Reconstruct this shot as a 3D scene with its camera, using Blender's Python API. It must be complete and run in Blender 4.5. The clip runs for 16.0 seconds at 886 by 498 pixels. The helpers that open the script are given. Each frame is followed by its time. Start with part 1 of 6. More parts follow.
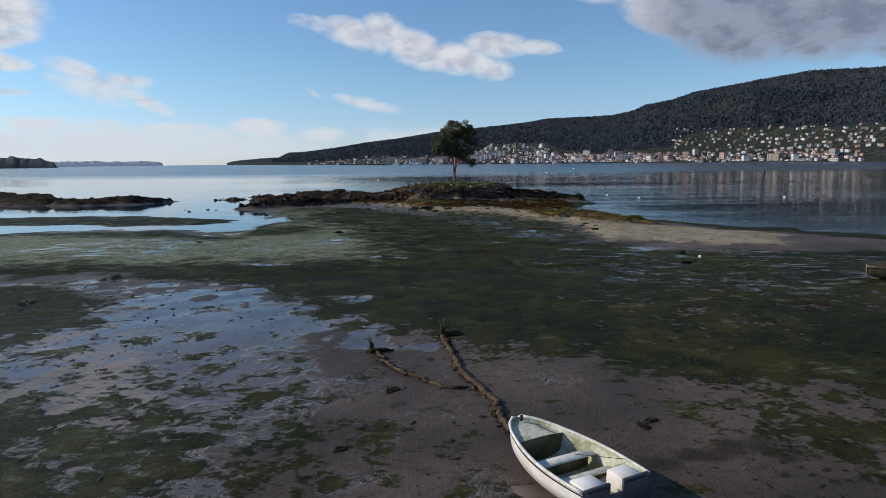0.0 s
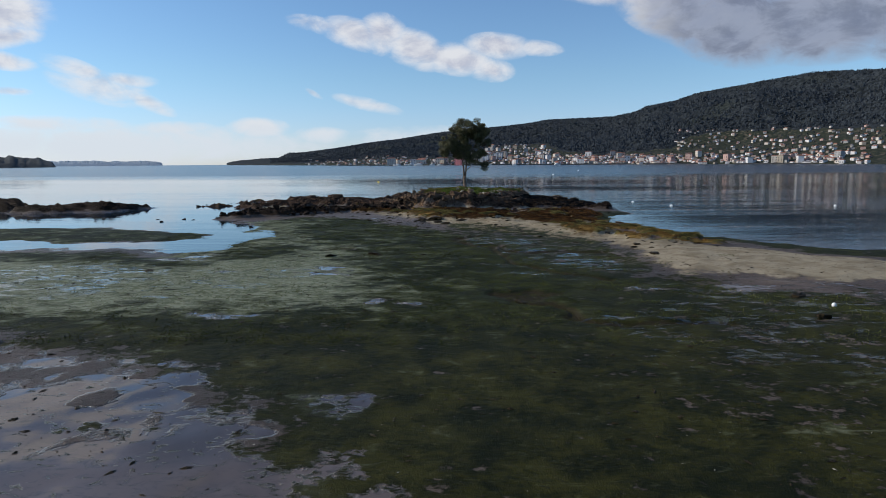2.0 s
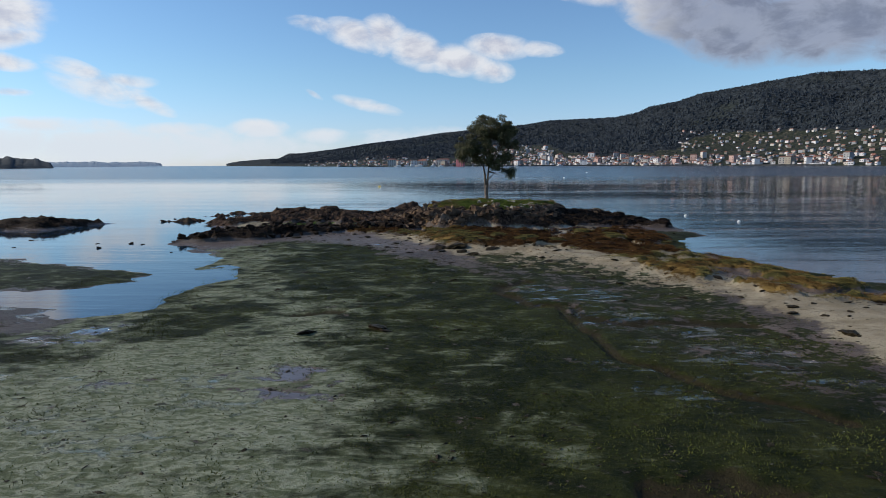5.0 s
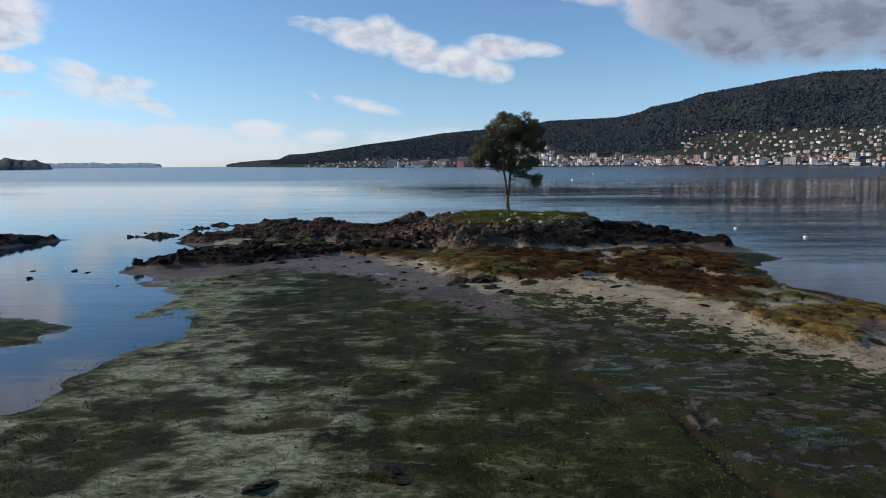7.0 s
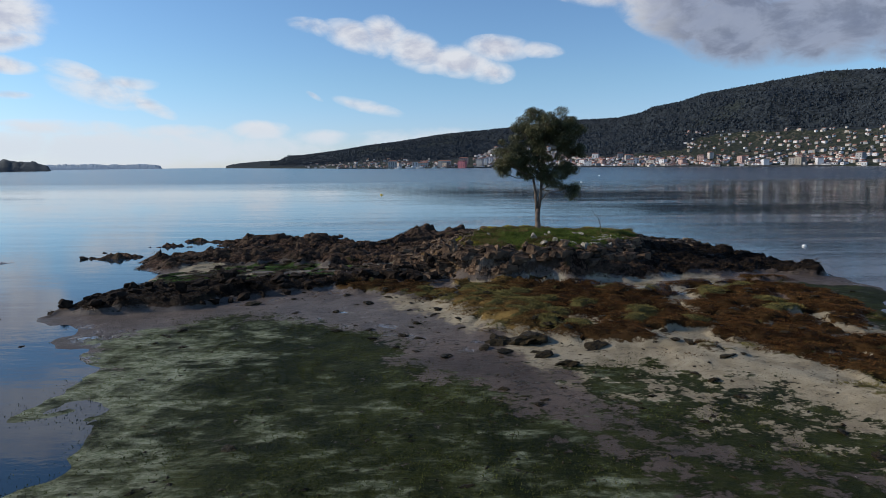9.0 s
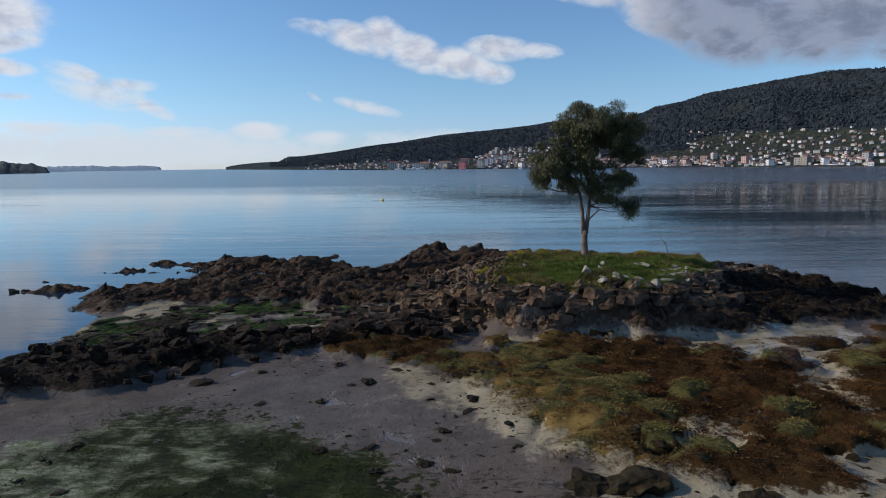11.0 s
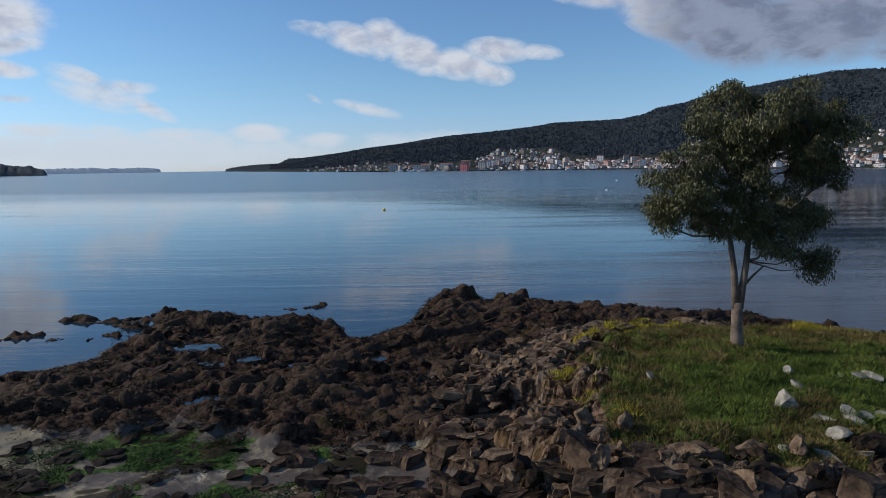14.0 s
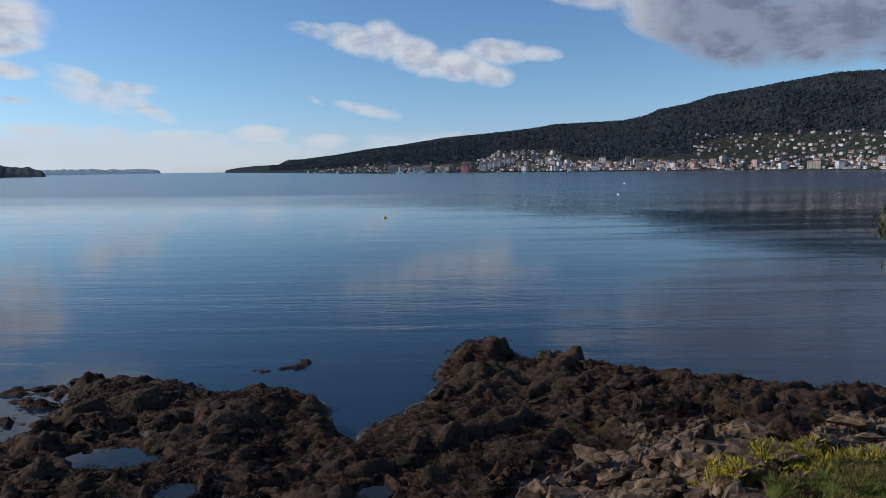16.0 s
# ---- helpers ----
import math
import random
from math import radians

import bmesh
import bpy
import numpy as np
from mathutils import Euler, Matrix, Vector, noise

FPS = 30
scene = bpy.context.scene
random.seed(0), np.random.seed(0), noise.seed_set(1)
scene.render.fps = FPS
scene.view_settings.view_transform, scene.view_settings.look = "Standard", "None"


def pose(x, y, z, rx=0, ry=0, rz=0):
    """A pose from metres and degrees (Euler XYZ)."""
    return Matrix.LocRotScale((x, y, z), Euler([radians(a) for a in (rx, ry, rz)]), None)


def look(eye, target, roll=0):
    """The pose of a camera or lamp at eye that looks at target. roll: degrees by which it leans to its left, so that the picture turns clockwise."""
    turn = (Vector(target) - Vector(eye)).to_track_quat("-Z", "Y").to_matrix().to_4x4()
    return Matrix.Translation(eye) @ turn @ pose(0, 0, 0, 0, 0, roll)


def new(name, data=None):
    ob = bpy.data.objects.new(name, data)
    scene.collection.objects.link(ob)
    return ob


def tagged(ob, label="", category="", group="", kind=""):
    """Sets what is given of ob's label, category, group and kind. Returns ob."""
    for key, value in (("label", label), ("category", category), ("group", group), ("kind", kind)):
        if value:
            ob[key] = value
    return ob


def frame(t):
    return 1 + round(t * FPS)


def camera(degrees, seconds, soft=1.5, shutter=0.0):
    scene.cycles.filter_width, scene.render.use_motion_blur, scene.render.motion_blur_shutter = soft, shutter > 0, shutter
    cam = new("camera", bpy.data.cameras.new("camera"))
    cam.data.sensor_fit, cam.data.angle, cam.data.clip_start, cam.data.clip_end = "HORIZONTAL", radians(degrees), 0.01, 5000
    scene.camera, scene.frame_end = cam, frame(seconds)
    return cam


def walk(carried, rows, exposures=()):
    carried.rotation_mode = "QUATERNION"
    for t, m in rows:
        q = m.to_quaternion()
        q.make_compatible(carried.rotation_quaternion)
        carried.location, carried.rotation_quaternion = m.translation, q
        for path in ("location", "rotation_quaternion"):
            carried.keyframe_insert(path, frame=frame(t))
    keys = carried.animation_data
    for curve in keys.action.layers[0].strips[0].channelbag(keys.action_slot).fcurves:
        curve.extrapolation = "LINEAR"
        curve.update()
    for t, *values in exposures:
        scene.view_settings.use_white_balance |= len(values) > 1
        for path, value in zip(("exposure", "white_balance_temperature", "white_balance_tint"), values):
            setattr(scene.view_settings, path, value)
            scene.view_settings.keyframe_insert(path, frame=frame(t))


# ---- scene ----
cam = camera(70.0, 16.0, soft=0.8)
# seconds, eye in metres, then yaw, pitch and roll in degrees
ROWS = [
    (0.0, 0.000, -0.000, 6.502, 0.773, -7.856, 0.610),
    (1.0, -0.734, 5.856, 6.667, 0.782, -7.823, 0.499),
    (2.0, -1.484, 11.764, 6.857, 0.791, -7.793, 0.427),
    (3.0, -2.247, 17.721, 7.070, 0.800, -7.765, 0.390),
    (4.0, -3.022, 23.719, 7.305, 0.809, -7.740, 0.382),
    (5.0, -3.807, 29.754, 7.558, 0.817, -7.715, 0.398),
    (6.0, -4.598, 35.821, 7.829, 0.824, -7.691, 0.434),
    (7.0, -5.393, 41.913, 8.114, 0.832, -7.666, 0.484),
    (8.0, -6.190, 48.026, 8.412, 0.839, -7.640, 0.544),
    (9.0, -6.987, 54.154, 8.721, 0.846, -7.613, 0.608),
    (10.0, -7.781, 60.291, 9.038, 0.853, -7.582, 0.673),
    (11.0, -8.570, 66.432, 9.362, 0.860, -7.548, 0.732),
    (12.0, -9.351, 72.572, 9.690, 0.866, -7.509, 0.781),
    (13.0, -10.123, 78.705, 10.021, 0.873, -7.465, 0.816),
    (14.0, -10.882, 84.826, 10.351, 0.879, -7.416, 0.830),
    (15.0, -11.627, 90.930, 10.680, 0.885, -7.359, 0.820),
    (16.0, -12.355, 97.010, 11.005, 0.891, -7.296, 0.781),
]
walk(cam, [(t, pose(x, y, z, 90 + pitch, roll, yaw)) for t, x, y, z, yaw, pitch, roll in ROWS],
     exposures=[(0.0, 0.17, 6500, 10), (3.5, 0.30, 6500, 10), (8.0, 0.25, 6450, 10), (11.0, 0.17, 6300, 10), (13.5, 0.08, 6200, 10), (16.0, 0.0, 6200, 10)])

# ---- light ----
SUN_AZ, SUN_EL = -84.0, 27.0      # degrees, clockwise from straight ahead (+y), and above the horizon
world = bpy.data.worlds.new("world")
scene.world = world
world.use_nodes = True
sun_data = bpy.data.lights.new("sun", "SUN")
sun_data.energy, sun_data.angle, sun_data.color = 3.4, radians(0.6), (1.0, 0.90, 0.76)
sun = new("sun", sun_data)
_d = Vector((math.sin(radians(SUN_AZ)) * math.cos(radians(SUN_EL)), math.cos(radians(SUN_AZ)) * math.cos(radians(SUN_EL)), math.sin(radians(SUN_EL))))
sun.matrix_world = look(_d * 50, (0, 0, 0))


class Nodes:
    """Short hand for a node tree."""

    def __init__(self, tree):
        self.t = tree
        tree.nodes.clear()

    def add(self, kind, **sets):
        n = self.t.nodes.new(kind)
        for k, v in sets.items():
            if k == "operation":
                n.operation = v
            elif k == "data_type":
                n.data_type = v
            elif k == "blend_type":
                n.blend_type = v
        return n

    def put(self, socket, value):
        if hasattr(value, "is_output"):
            self.t.links.new(value, socket)
        else:
            socket.default_value = value

    def math(self, op, a, b=0.0, c=0.0, clamp=False):
        n = self.add("ShaderNodeMath", operation=op)
        n.use_clamp = clamp
        for s, v in zip(n.inputs, (a, b, c)):
            self.put(s, v)
        return n.outputs[0]

    def step(self, x, lo, hi):
        n = self.add("ShaderNodeMapRange")
        n.interpolation_type = "SMOOTHSTEP"
        for k, v in (("Value", x), ("From Min", lo), ("From Max", hi)):
            self.put(n.inputs[k], v)
        return n.outputs[0]

    def noise(self, vec, scale, detail=5.0, rough=0.55, distortion=0.0):
        n = self.add("ShaderNodeTexNoise")
        self.put(n.inputs["Vector"], vec)
        n.inputs["Scale"].default_value, n.inputs["Detail"].default_value = scale, detail
        n.inputs["Roughness"].default_value, n.inputs["Distortion"].default_value = rough, distortion
        return n.outputs["Fac"]

    def voronoi(self, vec, scale, feature="F1"):
        n = self.add("ShaderNodeTexVoronoi")
        n.feature = feature
        self.put(n.inputs["Vector"], vec)
        n.inputs["Scale"].default_value = scale
        return n.outputs["Distance"]

    def mix(self, f, a, b):
        n = self.add("ShaderNodeMix", data_type="RGBA")
        for s, v in ((n.inputs["Factor"], f), (n.inputs[6], a), (n.inputs[7], b)):
            if isinstance(v, tuple) and len(v) == 3:
                v = (*v, 1.0)
            self.put(s, v)
        return n.outputs[2]

    def lerp(self, f, a, b):
        n = self.add("ShaderNodeMix", data_type="FLOAT")
        for s, v in ((n.inputs["Factor"], f), (n.inputs[2], a), (n.inputs[3], b)):
            self.put(s, v)
        return n.outputs[0]

    def attr(self, name):
        n = self.add("ShaderNodeAttribute")
        n.attribute_name = name
        return n.outputs["Fac"]

    def coords(self, scale=(1, 1, 1), turn=0.0, output="Object"):
        n = self.add("ShaderNodeTexCoord")
        m = self.add("ShaderNodeMapping")
        m.inputs["Scale"].default_value = scale
        m.inputs["Rotation"].default_value = (0, 0, radians(turn))
        self.t.links.new(n.outputs[output], m.inputs["Vector"])
        return m.outputs[0]

    def bump(self, height, strength, distance, normal=None):
        n = self.add("ShaderNodeBump")
        n.inputs["Strength"].default_value, n.inputs["Distance"].default_value = strength, distance
        self.put(n.inputs["Height"], height)
        if normal is not None:
            self.put(n.inputs["Normal"], normal)
        return n.outputs[0]


def sky():
    g = Nodes(world.node_tree)
    tex = g.add("ShaderNodeTexSky")
    tex.sky_type, tex.sun_disc = "NISHITA", False
    tex.sun_elevation, tex.sun_rotation = radians(SUN_EL), radians(SUN_AZ)
    tex.altitude, tex.air_density, tex.dust_density, tex.ozone_density = 10, 1.0, 0.15, 2.5
    co = g.add("ShaderNodeTexCoord").outputs["Generated"]
    sep = g.add("ShaderNodeSeparateXYZ")
    g.put(sep.inputs[0], co)
    az = g.math("ARCTAN2", sep.outputs[0], sep.outputs[1])
    el = g.math("ARCSINE", sep.outputs[2])
    az, el = g.math("MULTIPLY", az, 57.296), g.math("MULTIPLY", el, 57.296)
    com = g.add("ShaderNodeCombineXYZ")
    g.put(com.inputs[0], az)
    g.put(com.inputs[1], g.math("MULTIPLY", el, 1.7))
    flat = com.outputs[0]
    puff = g.noise(flat, 0.30, 9, 0.60, 0.35)
    broad = g.noise(flat, 0.07, 4, 0.5, 0.0)
    # the same billows seen a little towards the sun: where they thin out there, the cloud is lit
    toward = g.add("ShaderNodeVectorMath")
    g.put(toward.inputs[0], flat)
    toward.inputs[1].default_value = (-0.8, 1.1, 0.0)
    lit_side = g.noise(toward.outputs[0], 0.30, 5, 0.55, 0.35)
    # each cloud as a row of billows: azimuth, elevation, half width, half height, lean of the long axis, thickness
    long_cloud = ((-11.6, 11.6, 3.0, 0.85, -0.14, 0.75), (-8.2, 10.9, 3.6, 1.5, -0.20, 1.15), (-5.9, 10.9, 2.5, 2.0, -0.10, 1.2), (-3.0, 9.7, 3.6, 1.9, -0.20, 1.3), (0.5, 8.9, 4.2, 1.6, -0.12, 1.35), (3.3, 8.0, 2.6, 1.2, -0.10, 1.1), (3.9, 9.9, 3.6, 1.3, -0.05, 1.3), (7.3, 9.7, 2.8, 0.8, -0.10, 0.9))
    grey_bank = ((13.0, 14.2, 6.5, 1.7, -0.15, 1.2), (18.5, 12.4, 6.0, 3.2, -0.35, 1.6), (23.0, 10.6, 6.0, 3.6, -0.20, 1.7), (29.5, 10.4, 7.0, 3.6, 0.0, 1.7), (37.0, 10.0, 7.5, 3.8, 0.0, 1.8), (27.0, 14.8, 14.0, 4.0, 0.0, 1.7))
    west_clouds = ((-36.2, 11.3, 5.6, 2.4, -0.05, 1.6), (-34.6, 9.2, 3.0, 1.0, 0.15, 1.2), (-35.2, 7.6, 3.0, 0.8, -0.10, 1.1), (-34.5, 5.4, 1.8, 0.4, 0.0, 0.8), (-30.2, 7.2, 2.8, 1.0, -0.30, 1.0), (-26.6, 6.6, 2.6, 0.7, 0.0, 1.0), (-28.6, 6.0, 4.2, 1.5, -0.20, 0.95), (-25.4, 5.0, 2.6, 0.8, -0.40, 1.0), (-33.0, 18.5, 9.0, 4.0, 0.0, 1.5))
    low_clouds = ((-12.0, 5.95, 0.9, 0.35, -0.5, 0.75), (-7.4, 5.1, 3.6, 0.7, -0.22, 0.95), (-28.0, 1.5, 21.0, 2.0, 0.0, 1.2), (-24.0, 2.8, 4.5, 0.8, 0.05, 0.95), (-31.5, 3.0, 6.5, 0.9, 0.0, 0.95), (-16.8, 3.0, 3.0, 1.1, 0.0, 1.3), (-11.5, 2.4, 3.0, 0.9, 0.0, 1.0), (-2.0, 2.0, 9.0, 1.5, 0.0, 0.85))
    cover = None
    for a, e, w, h, lean, thick in long_cloud + grey_bank + west_clouds + low_clouds:
        dx = g.math("SUBTRACT", az, a)
        dy = g.math("SUBTRACT", g.math("SUBTRACT", el, e), g.math("MULTIPLY", dx, lean))
        q = g.math("ADD", g.math("POWER", g.math("ABSOLUTE", g.math("DIVIDE", dx, w)), 2.0), g.math("POWER", g.math("ABSOLUTE", g.math("DIVIDE", dy, h)), 2.0))
        blob = g.math("MULTIPLY", g.math("SUBTRACT", 1.0, q, clamp=True), thick)
        cover = blob if cover is None else g.math("MAXIMUM", cover, blob)
    high = g.math("MULTIPLY", g.step(el, 18.0, 26.0), g.step(broad, 0.5, 0.75))
    cover = g.math("MAXIMUM", cover, g.math("MULTIPLY", high, 0.8))
    dens = g.math("ADD", cover, g.math("MULTIPLY", g.math("SUBTRACT", puff, 0.5), 1.9))
    dens = g.math("MULTIPLY", dens, g.step(cover, 0.0, 0.30))
    mask = g.step(dens, 0.0, 1.25)
    # undersides and thick parts are greyer
    core = g.math("MULTIPLY", g.step(g.math("ADD", g.math("MULTIPLY", dens, 0.22), g.math("MULTIPLY", g.math("SUBTRACT", lit_side, puff), 1.5)), 0.05, 0.55), g.step(el, 2.0, 6.0))
    col = g.mix(core, (7.1, 7.2, 7.5), (4.7, 4.9, 5.8))
    col = g.mix(g.step(el, 5.0, 1.5), col, (6.3, 6.85, 7.5))
    col = g.mix(g.math("MULTIPLY", g.step(az, 10.0, 22.0), 0.9), col, g.mix(g.math("MULTIPLY", g.step(puff, 0.40, 0.64), g.step(dens, 0.45, 1.3)), (2.5, 2.85, 3.8), (1.3, 1.55, 2.3)))
    tint = g.mix(g.step(az, 8.0, -30.0), g.mix(g.step(el, 0.0, 8.0), (0.82, 0.96, 1.44), (0.87, 1.05, 1.23)), g.mix(g.step(el, 0.0, 8.0), (0.83, 0.97, 1.42), (0.88, 1.07, 1.24)))
    sky_col = g.mix(1.0, tex.outputs[0], tint)
    sky_col.node.blend_type = "MULTIPLY"
    out = g.mix(g.math("MULTIPLY", mask, 0.93), sky_col, col)
    bg = g.add("ShaderNodeBackground")
    g.put(bg.inputs["Color"], out)
    bg.inputs["Strength"].default_value = 0.091
    o = g.add("ShaderNodeOutputWorld")
    g.t.links.new(bg.outputs[0], o.inputs[0])


sky()


# ---- materials ----
def material(name, build):
    m = bpy.data.materials.new(name)
    m.use_nodes = True
    g = Nodes(m.node_tree)
    shader = g.add("ShaderNodeBsdfPrincipled")
    out = g.add("ShaderNodeOutputMaterial")
    g.t.links.new(shader.outputs[0], out.inputs[0])
    build(g, shader.inputs)
    return m


def plain(name, c1, c2, scale, rough=0.8, bump=0.3, depth=0.02, metal=0.0, fine=6.0, spec=0.3):
    """A surface with two tones of stain, a finer grain and a light relief."""
    def build(g, s):
        v = g.coords()
        a, b = g.noise(v, scale, 6), g.noise(v, scale * fine, 4)
        f = g.step(g.math("ADD", g.math("MULTIPLY", a, 0.7), g.math("MULTIPLY", b, 0.3)), 0.36, 0.64)
        g.put(s["Base Color"], g.mix(f, c1, c2))
        g.put(s["Roughness"], g.lerp(b, rough - 0.1, min(1.0, rough + 0.12)))
        s["Metallic"].default_value, s["Specular IOR Level"].default_value = metal, spec
        g.put(s["Normal"], g.bump(b, bump, depth))
    return material(name, build)


def ground_build(g, s):
    v = g.coords()
    n_big, n_mid, n_fine, n_grit = g.noise(v, 0.16, 5), g.noise(v, 0.7, 6, 0.6, 0.4), g.noise(v, 3.5, 6, 0.62), g.noise(v, 22.0, 4, 0.65)
    streak = g.noise(g.coords((0.6, 1.5, 1), -6), 0.8, 7, 0.66, 0.9)
    edge = g.math("ADD", g.math("MULTIPLY", g.math("SUBTRACT", n_mid, 0.5), 1.7), g.math("MULTIPLY", g.math("SUBTRACT", n_fine, 0.5), 1.3))
    clot = g.noise(g.coords((0.75, 1.35, 1), 12), 2.6, 7, 0.7, 0.8)
    strand = g.noise(g.coords((0.7, 1.5, 1), -14), 3.0, 6, 0.72, 1.6)
    patch = g.noise(v, 0.95, 8, 0.64, 0.2)
    wisp = g.noise(g.coords((0.8, 1.5, 1), 25), 7.0, 5, 0.7, 0.6)

    def zone(name, soft=0.14):
        return g.step(g.math("ADD", g.attr(name), g.math("MULTIPLY", edge, 0.85)), 0.5 - soft, 0.5 + soft)

    # wet mud and sand
    mud = g.mix(g.step(n_big, 0.35, 0.65), (0.056, 0.043, 0.037), (0.124, 0.095, 0.078))
    mud = g.mix(g.math("MULTIPLY", g.step(clot, 0.48, 0.6), 0.7), mud, (0.060, 0.050, 0.040))
    mud = g.mix(g.attr("silt"), mud, g.mix(g.step(n_mid, 0.35, 0.65), (0.086, 0.071, 0.062), (0.130, 0.108, 0.094)))
    sand = g.mix(g.step(n_mid, 0.35, 0.65), (0.22, 0.182, 0.122), (0.32, 0.276, 0.195))
    sand = g.mix(g.step(n_grit, 0.54, 0.68), sand, (0.15, 0.12, 0.085))
    z_sand = zone("sand", 0.2)
    col = g.mix(z_sand, mud, sand)
    # standing film of water in the hollows of the mud
    wet = g.step(g.math("ADD", g.attr("wet"), g.math("ADD", g.math("MULTIPLY", g.math("SUBTRACT", n_big, 0.5), 1.3), g.math("MULTIPLY", g.math("SUBTRACT", n_mid, 0.5), 1.5))), 0.44, 0.64)
    # green algae carpet, in two tones, thin and pale in places
    z_green = g.step(g.math("ADD", g.attr("green"), g.math("ADD", g.math("MULTIPLY", edge, 0.8), g.math("ADD", g.math("MULTIPLY", g.math("SUBTRACT", patch, 0.5), 1.7), g.math("MULTIPLY", g.math("SUBTRACT", clot, 0.5), 1.1)))), 0.42, 0.62)
    algae = g.mix(g.step(g.math("ADD", g.math("MULTIPLY", n_mid, 0.6), g.math("MULTIPLY", clot, 0.4)), 0.40, 0.60), (0.008, 0.010, 0.003), (0.036, 0.035, 0.008))
    algae = g.mix(g.attr("lush"), algae, g.mix(g.step(g.math("ADD", g.math("MULTIPLY", n_mid, 0.6), g.math("MULTIPLY", clot, 0.4)), 0.38, 0.60), (0.008, 0.011, 0.003), (0.029, 0.033, 0.008)))
    algae = g.mix(g.math("MULTIPLY", g.step(wisp, 0.53, 0.69), 0.20), algae, (0.070, 0.074, 0.021))
    algae = g.mix(g.math("MULTIPLY", g.step(n_big, 0.56, 0.70), 0.22), algae, (0.066, 0.070, 0.012))
    algae = g.mix(g.math("MULTIPLY", g.step(n_big, 0.50, 0.36), 0.55), algae, (0.007, 0.010, 0.004))
    algae = g.mix(g.math("MULTIPLY", g.step(n_fine, 0.54, 0.66), 0.5), algae, (0.007, 0.010, 0.003))
    z_pale = g.step(g.math("ADD", g.attr("pale"), g.math("MULTIPLY", g.math("ADD", g.math("SUBTRACT", streak, 0.5), g.math("SUBTRACT", n_mid, 0.5)), 2.1)), 0.24, 1.05)
    # pale algae; the sky's sheen on the wet is also put into this colour
    algae = g.mix(z_pale, algae, g.mix(g.step(clot, 0.40, 0.62), (0.095, 0.110, 0.058), (0.27, 0.285, 0.20)))
    z_bright = zone("bright", 0.2)
    algae = g.mix(z_bright, algae, g.mix(g.step(n_fine, 0.4, 0.6), (0.030, 0.058, 0.014), (0.085, 0.14, 0.03)))
    col = g.mix(z_green, col, algae)
    # brown weed mat
    z_weed = zone("weed")
    weed = g.mix(g.step(n_mid, 0.4, 0.6), (0.018, 0.010, 0.004), (0.050, 0.027, 0.010))
    weed = g.mix(g.attr("gold"), weed, g.mix(g.step(n_mid, 0.4, 0.6), (0.075, 0.045, 0.014), (0.190, 0.125, 0.042)))
    weed = g.mix(g.step(n_fine, 0.60, 0.8), weed, (0.10, 0.075, 0.026))
    # self-shadow in the hollows between cushions, painted as a near-black tone
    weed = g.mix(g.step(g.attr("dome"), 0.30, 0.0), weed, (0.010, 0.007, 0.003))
    weed = g.mix(g.attr("olive"), weed, g.mix(n_fine, (0.040, 0.036, 0.012), (0.10, 0.088, 0.034)))
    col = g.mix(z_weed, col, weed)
    # strands, clots and litter of weed over everything flat
    col = g.mix(g.math("MULTIPLY", g.step(clot, 0.585, 0.66), 0.85), col, (0.014, 0.013, 0.007))
    col = g.mix(g.math("MULTIPLY", g.math("MULTIPLY", g.step(strand, 0.555, 0.66), z_green), 0.26), col, (0.105, 0.115, 0.058))
    z_dark = zone("dark", 0.25)
    col = g.mix(g.math("MULTIPLY", z_dark, 0.85), col, g.mix(n_fine, (0.012, 0.010, 0.006), (0.045, 0.034, 0.018)))
    # rock, dark with weed below, ochre and grey above the tide
    z_rock = g.step(g.math("ADD", g.attr("rock"), g.math("MULTIPLY", edge, 0.45)), 0.42, 0.58)
    low = g.mix(g.step(n_fine, 0.42, 0.60), (0.016, 0.010, 0.007), (0.092, 0.055, 0.037))
    low = g.mix(g.step(g.attr("block"), 0.35, 0.8), low, g.mix(n_fine, (0.026, 0.018, 0.013), (0.105, 0.070, 0.048)))
    low = g.mix(g.step(n_mid, 0.56, 0.74), low, (0.040, 0.034, 0.010))
    up = g.mix(g.step(n_fine, 0.42, 0.60), (0.046, 0.027, 0.017), (0.215, 0.142, 0.092))
    up = g.mix(g.step(g.attr("block"), 0.45, 0.7), up, g.mix(n_grit, (0.075, 0.052, 0.038), (0.27, 0.205, 0.152)))
    up = g.mix(g.step(n_mid, 0.5, 0.72), up, (0.20, 0.125, 0.055))
    crack = g.voronoi(g.coords((0.55, 1.25, 0.8), 24), 1.35, "DISTANCE_TO_EDGE")
    split = g.math("SUBTRACT", 1.0, g.step(g.math("ADD", crack, g.math("MULTIPLY", n_fine, 0.08)), 0.03, 0.12))
    up = g.mix(g.math("MULTIPLY", split, 0.8), up, (0.022, 0.015, 0.010))
    # black weed-hung rock; also paints the shade on the mound's right slope
    low = g.mix(g.attr("ridge"), low, g.mix(g.step(n_fine, 0.42, 0.62), (0.006, 0.005, 0.004), (0.026, 0.018, 0.013)))
    z_up = g.step(g.math("ADD", g.attr("high"), g.math("MULTIPLY", edge, 0.5)), 0.4, 0.6)
    col = g.mix(z_rock, col, g.mix(z_up, low, up))
    # turf
    z_turf = zone("turf")
    turf = g.mix(g.step(n_mid, 0.38, 0.62), (0.028, 0.042, 0.010), (0.076, 0.104, 0.022))
    turf = g.mix(g.step(n_fine, 0.5, 0.66), turf, (0.10, 0.085, 0.03))
    col = g.mix(z_turf, col, turf)
    g.put(s["Base Color"], col)
